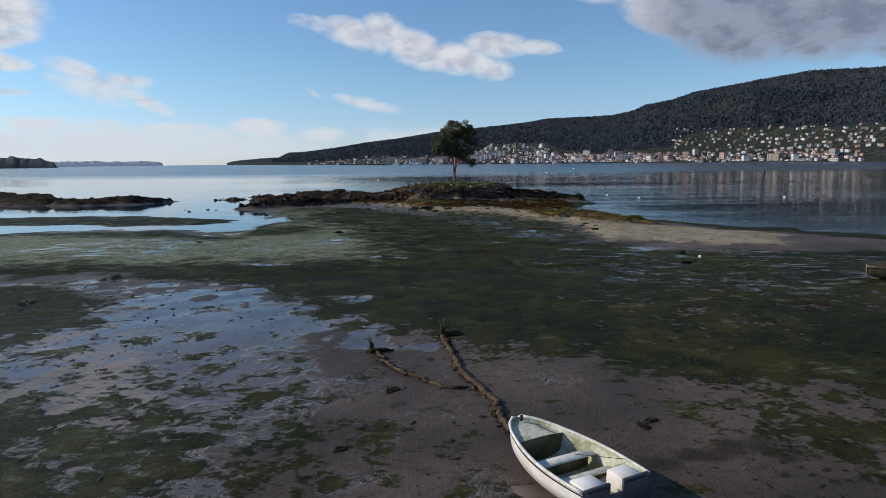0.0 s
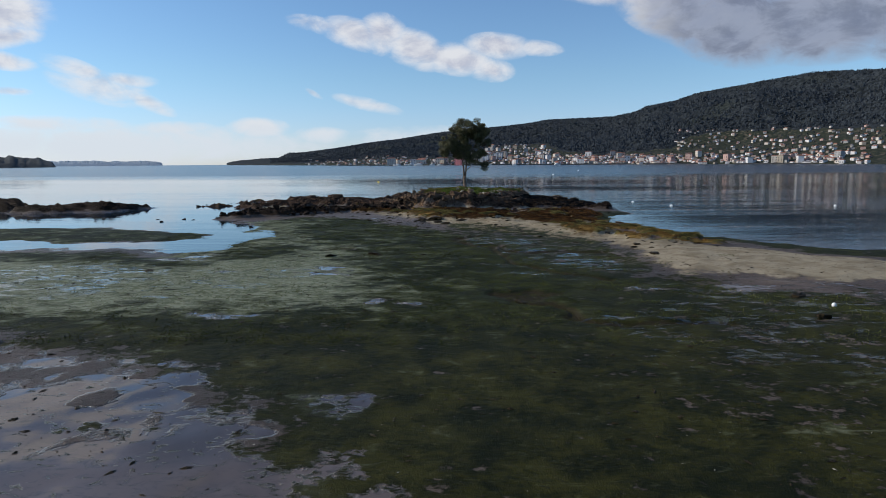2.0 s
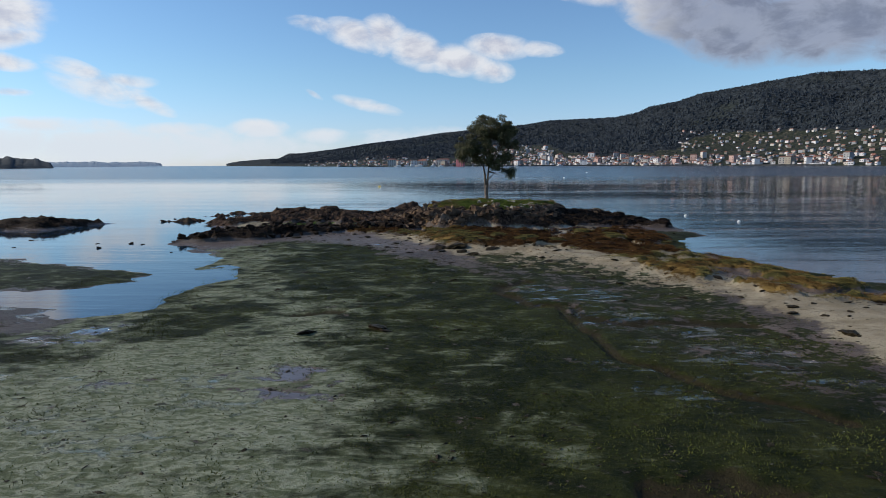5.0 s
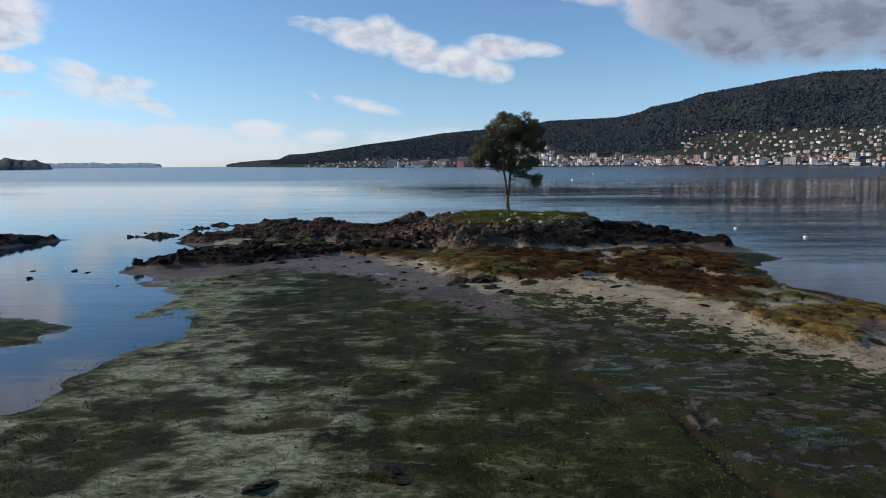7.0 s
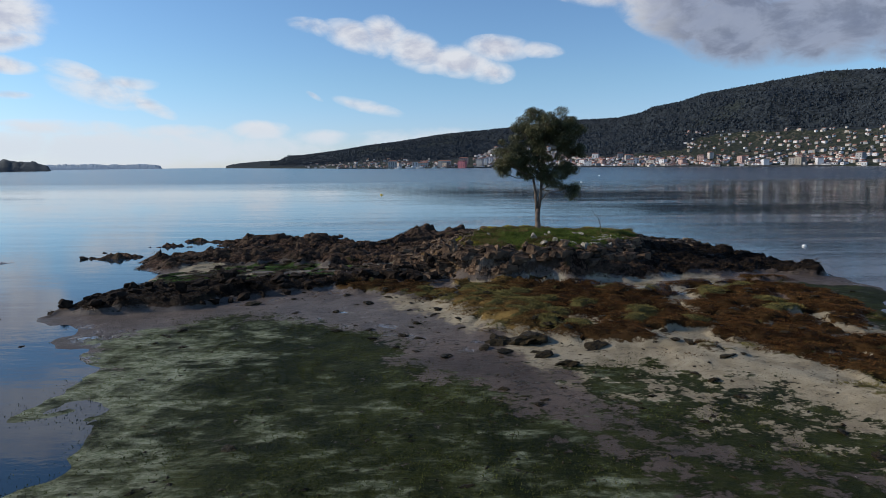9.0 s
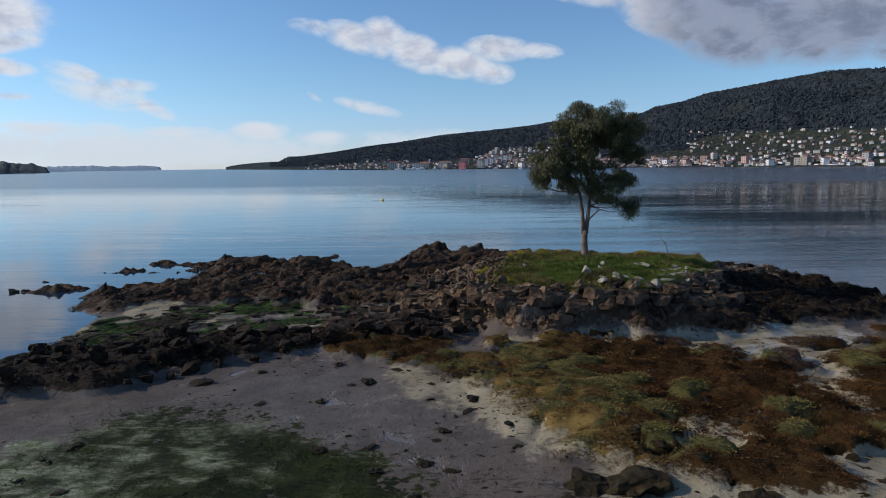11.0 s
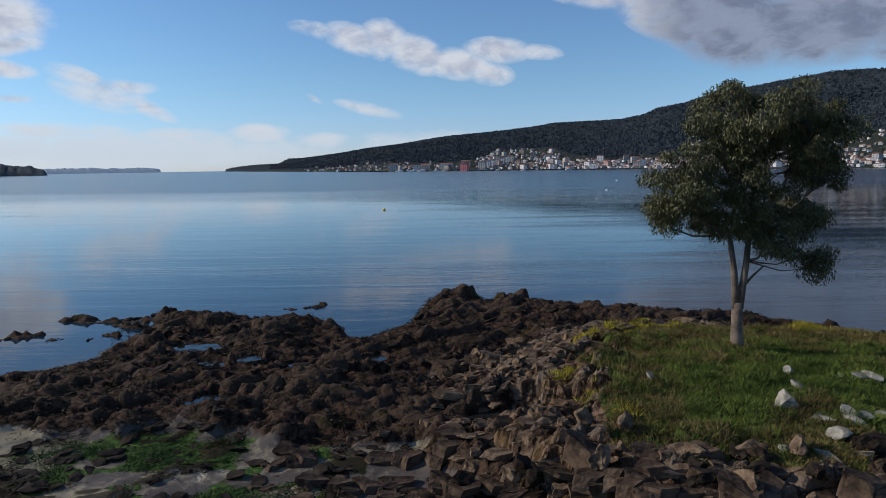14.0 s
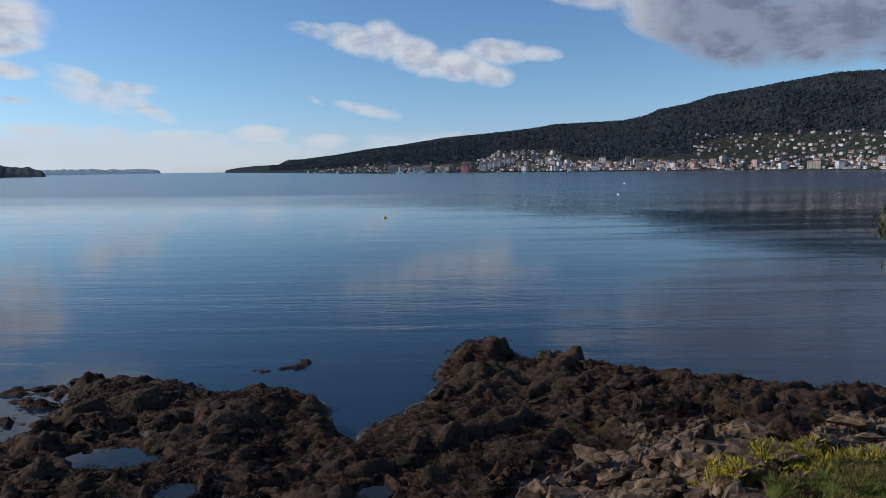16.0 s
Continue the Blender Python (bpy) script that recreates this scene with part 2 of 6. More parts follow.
    cover = g.math("MAXIMUM", g.math("MAXIMUM", z_green, z_weed), g.math("MAXIMUM", z_rock, z_turf))
    film = g.math("MULTIPLY", wet, g.math("SUBTRACT", 1.0, cover, clamp=True))
    film2 = g.math("MULTIPLY", g.step(g.math("ADD", g.attr("wet"), g.math("SUBTRACT", streak, 0.5)), 0.62, 0.74), g.math("SUBTRACT", 1.0, g.math("MAXIMUM", g.math("MAXIMUM", z_rock, z_turf), g.math("MULTIPLY", z_green, 0.9)), clamp=True))
    film = g.math("MULTIPLY", g.math("MAXIMUM", film, film2), g.math("SUBTRACT", 1.0, g.step(clot, 0.60, 0.66)))
    thin = g.step(g.math("ADD", g.attr("slick"), g.math("ADD", g.math("MULTIPLY", g.math("SUBTRACT", streak, 0.5), 2.2), g.math("MULTIPLY", g.math("SUBTRACT", n_fine, 0.5), 0.9))), 0.60, 0.76)
    thin = g.math("MULTIPLY", thin, g.math("SUBTRACT", 1.0, g.math("MAXIMUM", g.math("MAXIMUM", z_rock, z_turf), z_weed), clamp=True))
    film = g.math("MAXIMUM", film, g.math("MULTIPLY", thin, g.math("SUBTRACT", 1.0, g.step(clot, 0.56, 0.62))))
    rough = g.lerp(z_green, g.lerp(z_sand, 0.42, 0.85), 0.62)
    rough = g.lerp(z_rock, rough, g.lerp(n_fine, 0.5, 0.85))
    rough = g.lerp(g.math("MAXIMUM", z_turf, z_weed), rough, 0.9)
    g.put(s["Roughness"], g.lerp(film, rough, 0.04))
    s["IOR"].default_value = 1.36
    g.put(s["Specular IOR Level"], g.lerp(film, 0.075, 0.5))
    relief = g.math("ADD", g.math("MULTIPLY", n_fine, 0.7), g.math("MULTIPLY", n_grit, 0.3))
    relief = g.math("MULTIPLY", relief, g.math("SUBTRACT", 1.0, g.math("MULTIPLY", film, 0.985)))
    chip = g.noise(v, 8.0, 6, 0.7, 0.3)
    relief = g.math("ADD", relief, g.math("MULTIPLY", z_rock, g.math("SUBTRACT", g.math("MULTIPLY", chip, 1.1), g.math("MULTIPLY", split, 0.5))))
    relief = g.math("ADD", relief, g.math("MULTIPLY", g.math("MULTIPLY", clot, 0.6), g.math("SUBTRACT", 1.0, film)))
    g.put(s["Normal"], g.bump(relief, 0.9, 0.09))


M_GROUND = material("tidal_ground", ground_build)


def water_build(g, s):
    v = g.coords((0.35, 1.0, 1.0), 8)
    w = g.coords((0.12, 0.5, 1.0), -5)
    calm = g.step(g.noise(g.coords((0.25, 1.0, 1), 4), 0.012, 3), 0.42, 0.62)
    swell = g.noise(w, 0.35, 3, 0.5)
    rip = g.noise(v, 1.6, 4, 0.6)
    sep = g.add("ShaderNodeSeparateXYZ")
    g.put(sep.inputs[0], g.coords())
    far = g.math("ADD", sep.outputs[1], g.math("MULTIPLY", g.noise(g.coords((0.25, 1.0, 1)), 0.006, 3), 240.0))
    wind = g.math("ADD", g.step(far, 380.0, 520.0), g.math("MULTIPLY", g.step(far, 190.0, 330.0), 0.04), clamp=True)
    slick = g.step(g.noise(g.coords((0.03, 0.6, 1), -7), 0.22, 4, 0.6), 0.50, 0.64)
    rip = g.math("MULTIPLY", rip, g.math("MULTIPLY", g.lerp(slick, 0.75, 1.9), g.lerp(g.step(sep.outputs[0], 8.0, 70.0), 1.0, 2.2)))
    h = g.math("ADD", g.math("MULTIPLY", swell, g.lerp(calm, 0.45, 0.9)), g.math("MULTIPLY", rip, g.math("ADD", g.lerp(calm, 0.09, 0.34), g.math("MULTIPLY", wind, 0.6))))
    s["Base Color"].default_value = (0.010, 0.025, 0.044, 1)
    s["IOR"].default_value = 1.333
    g.put(s["Roughness"], g.lerp(wind, 0.04, 0.22))
    g.put(s["Normal"], g.bump(h, 0.18, 0.35))


M_WATER = material("sea_water", water_build)


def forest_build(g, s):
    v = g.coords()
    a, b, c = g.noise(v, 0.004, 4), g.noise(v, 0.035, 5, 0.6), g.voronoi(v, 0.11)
    # distance haze is put into these wood colours as a blue-grey tint
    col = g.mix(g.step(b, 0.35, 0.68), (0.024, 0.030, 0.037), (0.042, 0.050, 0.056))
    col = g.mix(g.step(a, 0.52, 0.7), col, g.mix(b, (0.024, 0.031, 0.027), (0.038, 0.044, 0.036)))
    # shade between the crowns, painted dark at the cell borders
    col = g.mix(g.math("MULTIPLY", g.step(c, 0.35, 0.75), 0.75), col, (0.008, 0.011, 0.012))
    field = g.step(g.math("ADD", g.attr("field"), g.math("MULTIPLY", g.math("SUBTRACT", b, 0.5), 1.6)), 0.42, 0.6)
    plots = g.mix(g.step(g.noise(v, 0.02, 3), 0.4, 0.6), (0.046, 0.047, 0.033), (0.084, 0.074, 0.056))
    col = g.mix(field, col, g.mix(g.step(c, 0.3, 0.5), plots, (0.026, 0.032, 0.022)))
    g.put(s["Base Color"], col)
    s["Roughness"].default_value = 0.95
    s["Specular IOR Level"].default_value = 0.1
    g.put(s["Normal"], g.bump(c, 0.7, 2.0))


M_FOREST = material("haze_tinted_hillside", forest_build)
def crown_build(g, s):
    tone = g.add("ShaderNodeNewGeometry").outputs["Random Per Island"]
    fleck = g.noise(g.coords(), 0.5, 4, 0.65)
    # the crowns carry the same haze tint in their colour
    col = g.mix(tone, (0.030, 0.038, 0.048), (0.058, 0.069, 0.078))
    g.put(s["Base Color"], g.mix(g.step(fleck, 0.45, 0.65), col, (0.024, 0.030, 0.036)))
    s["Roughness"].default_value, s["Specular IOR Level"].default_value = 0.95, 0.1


M_WOODS = material("haze_tinted_crowns", crown_build)
# headland across the bay: the blue of distance is put into its colour
M_HEADLAND = plain("haze_blue_headland_woods", (0.030, 0.039, 0.045), (0.056, 0.068, 0.074), 0.06, 1.0, 0.6, 3.0)
# the far islands' haze is put into this pale blue base colour
M_FAR = plain("haze_blue_distant_woods", (0.20, 0.27, 0.34), (0.26, 0.33, 0.40), 0.01, 1.0, 0.1, 1.0)
M_BARK = plain("pale_bark", (0.19, 0.140, 0.105), (0.085, 0.062, 0.047), 2.2, 0.85, 0.7, 0.03)
M_LEAF = plain("eucalyptus_leaf", (0.036, 0.040, 0.013), (0.120, 0.112, 0.044), 1.3, 0.5, 0.1, 0.01)


# ---- the lie of the land ----
def vnoise(x, y, seed=0):
    """Smooth random field on the plane, about -1 to 1."""
    xi, yi = np.floor(x).astype(np.int64), np.floor(y).astype(np.int64)
    u, v = x - xi, y - yi
    u, v = u * u * u * (u * (u * 6 - 15) + 10), v * v * v * (v * (v * 6 - 15) + 10)

    def h(i, j):
        k = (i * 374761393 + j * 668265263 + seed * 1442695041) & 0xFFFFFFFF
        k = ((k ^ (k >> 13)) * 1274126177) & 0xFFFFFFFF
        return ((k ^ (k >> 16)) & 0xFFFF) / 32767.5 - 1
    return (h(xi, yi) * (1 - u) + h(xi + 1, yi) * u) * (1 - v) + (h(xi, yi + 1) * (1 - u) + h(xi + 1, yi + 1) * u) * v


def fbm(x, y, octaves=4, seed=0, gain=0.5):
    total, amp = 0.0, 1.0
    for k in range(octaves):
        total = total + amp * vnoise(x * 2.03 ** k + 17.3 * k, y * 2.03 ** k - 9.1 * k, seed + k)
        amp *= gain
    return total


def ridged(x, y, octaves=4, seed=0):
    total, amp = 0.0, 1.0
    for k in range(octaves):
        total = total + amp * (1 - np.abs(vnoise(x * 2.1 ** k + 5.7 * k, y * 2.1 ** k + 3.3 * k, seed + k)) * 2)
        amp *= 0.5
    return total


def worley(x, y, seed=0):
    """Distances to the nearest and second cell point, and a random number and tilt of the nearest cell."""
    xi, yi = np.floor(x).astype(np.int64), np.floor(y).astype(np.int64)
    f1, f2, best, tilt = np.full(x.shape, 9.0), np.full(x.shape, 9.0), np.zeros(x.shape), np.zeros(x.shape)
    for i in (-1, 0, 1):
        for j in (-1, 0, 1):
            k = ((xi + i) * 374761393 + (yi + j) * 668265263 + seed * 1442695041) & 0xFFFFFFFF
            k = ((k ^ (k >> 13)) * 1274126177) & 0xFFFFFFFF
            k = k ^ (k >> 16)
            px, py = xi + i + (k & 1023) / 1023, yi + j + ((k >> 10) & 1023) / 1023
            d = np.hypot(x - px, y - py)
            near = d < f1
            f2 = np.where(near, f1, np.minimum(f2, d))
            best = np.where(near, ((k >> 5) & 1023) / 1023, best)
            tilt = np.where(near, (x - px) * (((k >> 7) & 255) / 127.5 - 1) + (y - py) * (((k >> 12) & 255) / 127.5 - 1), tilt)
            f1 = np.where(near, d, f1)
    return f1, f2, best, tilt


def near_line(pts, x, y):
    """Distance to an open line."""
    best = np.full(x.shape, 1e9)
    for (ax, ay), (bx, by) in zip(pts, pts[1:]):
        ex, ey = bx - ax, by - ay
        t = np.clip(((x - ax) * ex + (y - ay) * ey) / (ex * ex + ey * ey), 0, 1)
        best = np.minimum(best, np.hypot(x - ax - t * ex, y - ay - t * ey))
    return best


def outline(*c):
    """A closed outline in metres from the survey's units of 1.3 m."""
    return np.array(c, float).reshape(-1, 2) * 1.3


def inside(poly, x, y):
    """Signed distance to an outline, positive inside; -60 far outside."""
    (x0, y0), (x1, y1) = poly.min(0) - 13, poly.max(0) + 13
    near = (x > x0) & (x < x1) & (y > y0) & (y < y1)
    px, py = x[near], y[near]
    best = np.full(px.shape, 1e9)
    odd = np.zeros(px.shape, bool)
    for (ax, ay), (bx, by) in zip(poly, np.roll(poly, -1, 0)):
        ex, ey = bx - ax, by - ay
        t = np.clip(((px - ax) * ex + (py - ay) * ey) / (ex * ex + ey * ey), 0, 1)
        best = np.minimum(best, (px - ax - t * ex) ** 2 + (py - ay - t * ey) ** 2)
        cross = (ay > py) != (by > py)
        odd ^= cross & (px < ex * (py - ay) / (ey if ey else 1e-9) + ax)
    best = np.sqrt(best)
    out = np.full(x.shape, -60.0)
    out[near] = np.where(odd, best, -best)
    return out


def sm(x, lo, hi):
    t = np.clip((x - lo) / (hi - lo), 0, 1)
    return t * t * (3 - 2 * t)


LAND = outline(60, 22, 28.5, 41, 21, 47.3, 17, 51.5, 14.6, 57.6, 13.6, 63.6, 14, 69, 16.4, 73, 16.6, 78, 15.8, 83, 13, 90, 7, 97, 1, 98, -4.5, 101, -9, 104, -9.6, 98.8, -12.5, 93,
               -14.3, 96.2, -18.4, 98, -25, 99.6, -23, 91, -27, 86.2, -25, 81.8, -22.7, 77, -23, 72.5, -24.2, 69.5, -20.3, 65.8, -17.6, 61.4, -17.2, 59, -15, 55.7, -15.4, 50, -16.5, 46.5,
               -24, 49, -36, 46, -90, 40, -90, -40, 60, -40)
TONGUE = outline(-18.3, 53.8, -18.8, 56.5, -21.5, 58.2, -27, 60, -36, 62, -60, 60, -60, 54, -36, 52.5, -27.5, 52, -22, 52.6)
SKERRY = outline(-37.5, 85.6, -41, 79, -50, 78, -54, 88, -60, 95, -75, 107, -90, 112, -90, 96, -70, 84, -60, 76, -50, 80, -46, 86)
ROCKS = outline(-26.6, 86, -24.6, 82, -20, 83.5, -15, 83.5, -11, 82.5, -8, 79, -5.2, 76.6, 0, 76.3, 4, 76.6, 9, 78, 15, 79.5, 15, 84, 12.5, 90, 6.5, 96.5, 1, 97.5, -4.6, 100.6, -9, 103.4, -9.4, 98.4,
                -12.4, 92.6, -14.3, 95.6, -18.2, 97.5, -24.8, 99.2, -22.8, 91)
WALL = outline(-24.3, 69.6, -21, 70.1, -17.4, 70.3, -14.2, 73, -10.3, 75.0, -7.5, 75.5, -5.2, 76.2, -5.2, 78.6, -7.8, 79, -10.6, 78.4, -15, 75.8, -18.7, 74.9, -22.6, 74.2)
MOUND = outline(-4.8, 78.0, -5.4, 81.5, -4.6, 86, -1.5, 88.8, 4.5, 89.2, 7.2, 87.4, 7.6, 84.4, 5.6, 80.8, 3.2, 78.6, 0.5, 77.6, -2.5, 77.4)
WEED = outline(-10.8, 73.6, -8, 74.6, -5, 74.0, -1.5, 75.0, 2, 74.5, 7.5, 76, 11, 73.5, 12.2, 68, 12.8, 62.5, 14.8, 57, 16.8, 50.8, 15.5, 46.5, 11.5, 47.5, 8, 51.5, 7, 56, 5.6, 61, 4.2, 64, 1, 62.8, -1.6, 64, -4, 66, -5.6, 69.3, -7.6, 71.6)
SAND = outline(-9, 72.5, -5, 71, 3, 66, 8.5, 57, 14.5, 46.8, 18.5, 43.5, 21.5, 38.5, 20, 34.6, 15, 34.3, 9, 36.6, 7.5, 40, 9, 45, 8, 50, 5.5, 56, 1.5, 61.5, -3.5, 64, -6.5, 67, -10, 70.5)
STRAND = outline(-22, 69.5, -17, 70.2, -13.5, 73, -9, 75, -7, 71, -8, 67, -13, 69.5, -18, 68)
GREEN = outline(-19.0, 65.5, -16, 67.6, -13, 68.6, -9.4, 67, -7.2, 64.6, -5.5, 60, -1, 55, 2.5, 47, 5.5, 41, 8, 36, 14, 33, 22, 33, 34, 36, 40, 20, 22, 12.5, 10, 12.4, 6.5, 13.0, 3.6, 13.9, 1.2, 15.0, -1, 17.5, -4.2, 18.3, -6, 22, -10.5, 25, -15, 27, -24, 27.5, -40, 34, -48, 44, -25, 47, -17, 44, -17, 50.5, -16.6, 56, -18.6, 59.5)
RIM = outline(12.5, 76, 16.6, 75, 16.3, 70, 14.2, 66, 15, 58, 18, 51.5, 24, 46.5, 35, 38, 30, 34, 23, 39, 18, 45.5, 14.6, 53, 12.4, 59, 11.6, 66)
ISLETS = ((-39.3, 114.8, 2.6, 1.1, 0.35), (-41.2, 114.4, 1.3, 0.6, 0.3), (-36.0, 128.0, 2.2, 0.9, 0.30), (-33.8, 127.4, 1.2, 0.5, 0.3), (-38.2, 124.0, 2.4, 0.7, 0.25), (-32.2, 122.8, 2.0, 0.7, 0.28), (-33.2, 125.7, 1.2, 0.5, 0.25), (-21.8, 131.2, 1.0, 0.5, 0.2), (-22.1, 126.2, 0.8, 0.5, 0.25), (-28.9, 119.7, 1.1, 0.5, 0.3), (-52.5, 108.0, 1.5, 0.7, 0.3))
MIXED = outline(-3, 62, 3, 61, 7, 54, 9.5, 47, 8, 38, 12, 34, 20, 33, 14, 26, 4, 26, 1, 40, -1, 52)
COVE = outline(-0.5, 76.4, 1.5, 74.2, 4.3, 71.6, 5.2, 69.5, 6.6, 70.2, 6.4, 73.2, 9.5, 75.5, 9, 78, 4, 76.8)
SHELF = outline(-22, 75.8, -17, 76, -11.5, 79.5, -10, 81.5, -14, 83, -20, 82.6, -23.5, 80)


def area(*c):
    """A closed outline in metres."""
    return np.array(c, float).reshape(-1, 2)


PALE_MAIN = area(-42, 57.5, -24.4, 54, -20, 52, -17.7, 57, -14.8, 56.5, -9, 55.4, -6, 48.8, -4.5, 41, -7, 38.5, -11.6, 39.9, -15.5, 38.5, -28.6, 39, -42, 44)
PALE_MID = area(-22.6, 62.3, -20.3, 63, -18.2, 66.2, -14.6, 66.2, -9.5, 62.9, -7.9, 58.2, -8.1, 55, -9, 52, -16, 51, -22, 56)
PALE_HOLE = area(-18.8, 59.3, -18.6, 62.3, -14.4, 62.9, -13.1, 61.5, -14.1, 58.2, -16.8, 56.1)
PALE_EDGE = area(-27, 85.4, -24.5, 87.8, -19.5, 86, -16, 81.5, -18.1, 77.1, -16.3, 75.2, -17, 72, -14.5, 70.2, -12.8, 66.7, -10, 64.4, -17.5, 62.7, -20, 65.2, -21, 70, -24, 78)
PALE_NORTH = area(-25.9, 86.7, -19.7, 88.5, -15.5, 89.2, -11.9, 87.7, -11.3, 84.9, -10.1, 82.2, -14.2, 81.1, -22.7, 82.3)
GREEN_WEST = area(-40, 36, -24.5, 33.3, -19.3, 32.3, -13.6, 24.5, -14.8, 22.8, -15, 20, -24, 19, -40, 24)
SAND_UPPER = area(-9, 94.5, -6.5, 88.5, -5, 82.5, -3, 77.5, 1.5, 73.5, 6, 68.5, 9, 62, 13, 66, 16, 80, 15, 92, 9, 97, 0, 99)
SLICKS = ((area(-34, 44, -30, 55, -20, 53, -18, 46, -22, 41), 0.62), (area(3, 37, 12, 47, 24, 46, 30, 36, 18, 28, 7, 31), 0.55), (area(0.5, 69, 5, 66, 9, 56, 9, 49, 5, 50, 2, 57, -1, 63), 0.60), (area(-22, 44, -18, 52, -9, 53, -8, 46, -14, 42), 0.50),
          (area(2, 56, 8, 47, 4, 44, 0, 50), 0.5), (area(-8, 84, -6, 78, -3, 74, -1, 77, -5, 86), 0.5))

WEED_NORTH = area(-16.5, 97.5, -13, 98.5, -9, 98, -8.5, 93.5, -11, 94.2, -14, 95)
WEED_EAST = area(6.5, 86, 8.5, 97, 11, 100.5, 17, 99, 17, 90, 13, 84)

CREEKS = (((10, 57), (5.0, 57.4), (2.8, 58.6), (2.2, 60.8), (0.4, 61.7), (0.1, 63.8), (-0.7, 65.4), (-0.3, 67.2), (1.6, 68.6)), ((0.4, 61.7), (1.8, 58.6), (2.0, 55.4), (3.4, 52.4), (5.0, 49.9), (6.9, 47.7)), ((1.4, 43.6), (3.6, 41.1), (4.9, 36.8), (6.4, 36.2), (9.0, 36.2)), ((-11.8, 59.6), (-10.8, 59.9), (-9.8, 59.8)))
# tide pools: x, y, half length, half width, water level
POOLS = ((-21.0, 110.4, 1.5, 0.7, 0.62), (-23.3, 115.4, 0.9, 0.6, 0.60), (-21.6, 116.4, 0.6, 0.5, 0.62), (-18.6, 115.4, 0.6, 0.4, 0.60), (-9.2, 108.0, 1.5, 0.9, 0.66), (-25.2, 119.2, 1.7, 0.8, 0.45), (-15.0, 116.3, 0.5, 0.4, 0.6))
PUDDLES = ((-9.7, 50.3, 3.0), (-15.7, 51.0, 2.0), (-20, 57, 2.5), (4.3, 59.1, 2.6), (7, 54, 2.4), (3.5, 63.5, 2.0), (-11, 38.9, 1.5), (-5.7, 41.2, 1.0), (-3.4, 40.6, 1.2), (10.1, 44.4, 2.0), (13.8, 45.2, 2.0), (-5, 28, 1.2), (-12, 29, 4.0), (-5, 24, 3), (-1.5, 21.5, 1.8), (8.5, 50.5, 2.0), (1.5, 11.6, 0.9))
# pockets of clean sand between the rocks
POCKETS = ((-5.9, 97.8, 1.3), (-3.6, 98.3, 1.2), (-0.7, 97.9, 1.6), (1.9, 97.4, 1.4), (-8.4, 103.8, 1.3), (-2.4, 98.8, 1.3), (1.2, 97.4, 1.0), (-14.2, 105.5, 1.0), (-27.6, 106.6, 2.4), (-17.5, 102.5, 1.1), (-23.5, 104.0, 1.2), (-29.5, 102.0, 1.8))


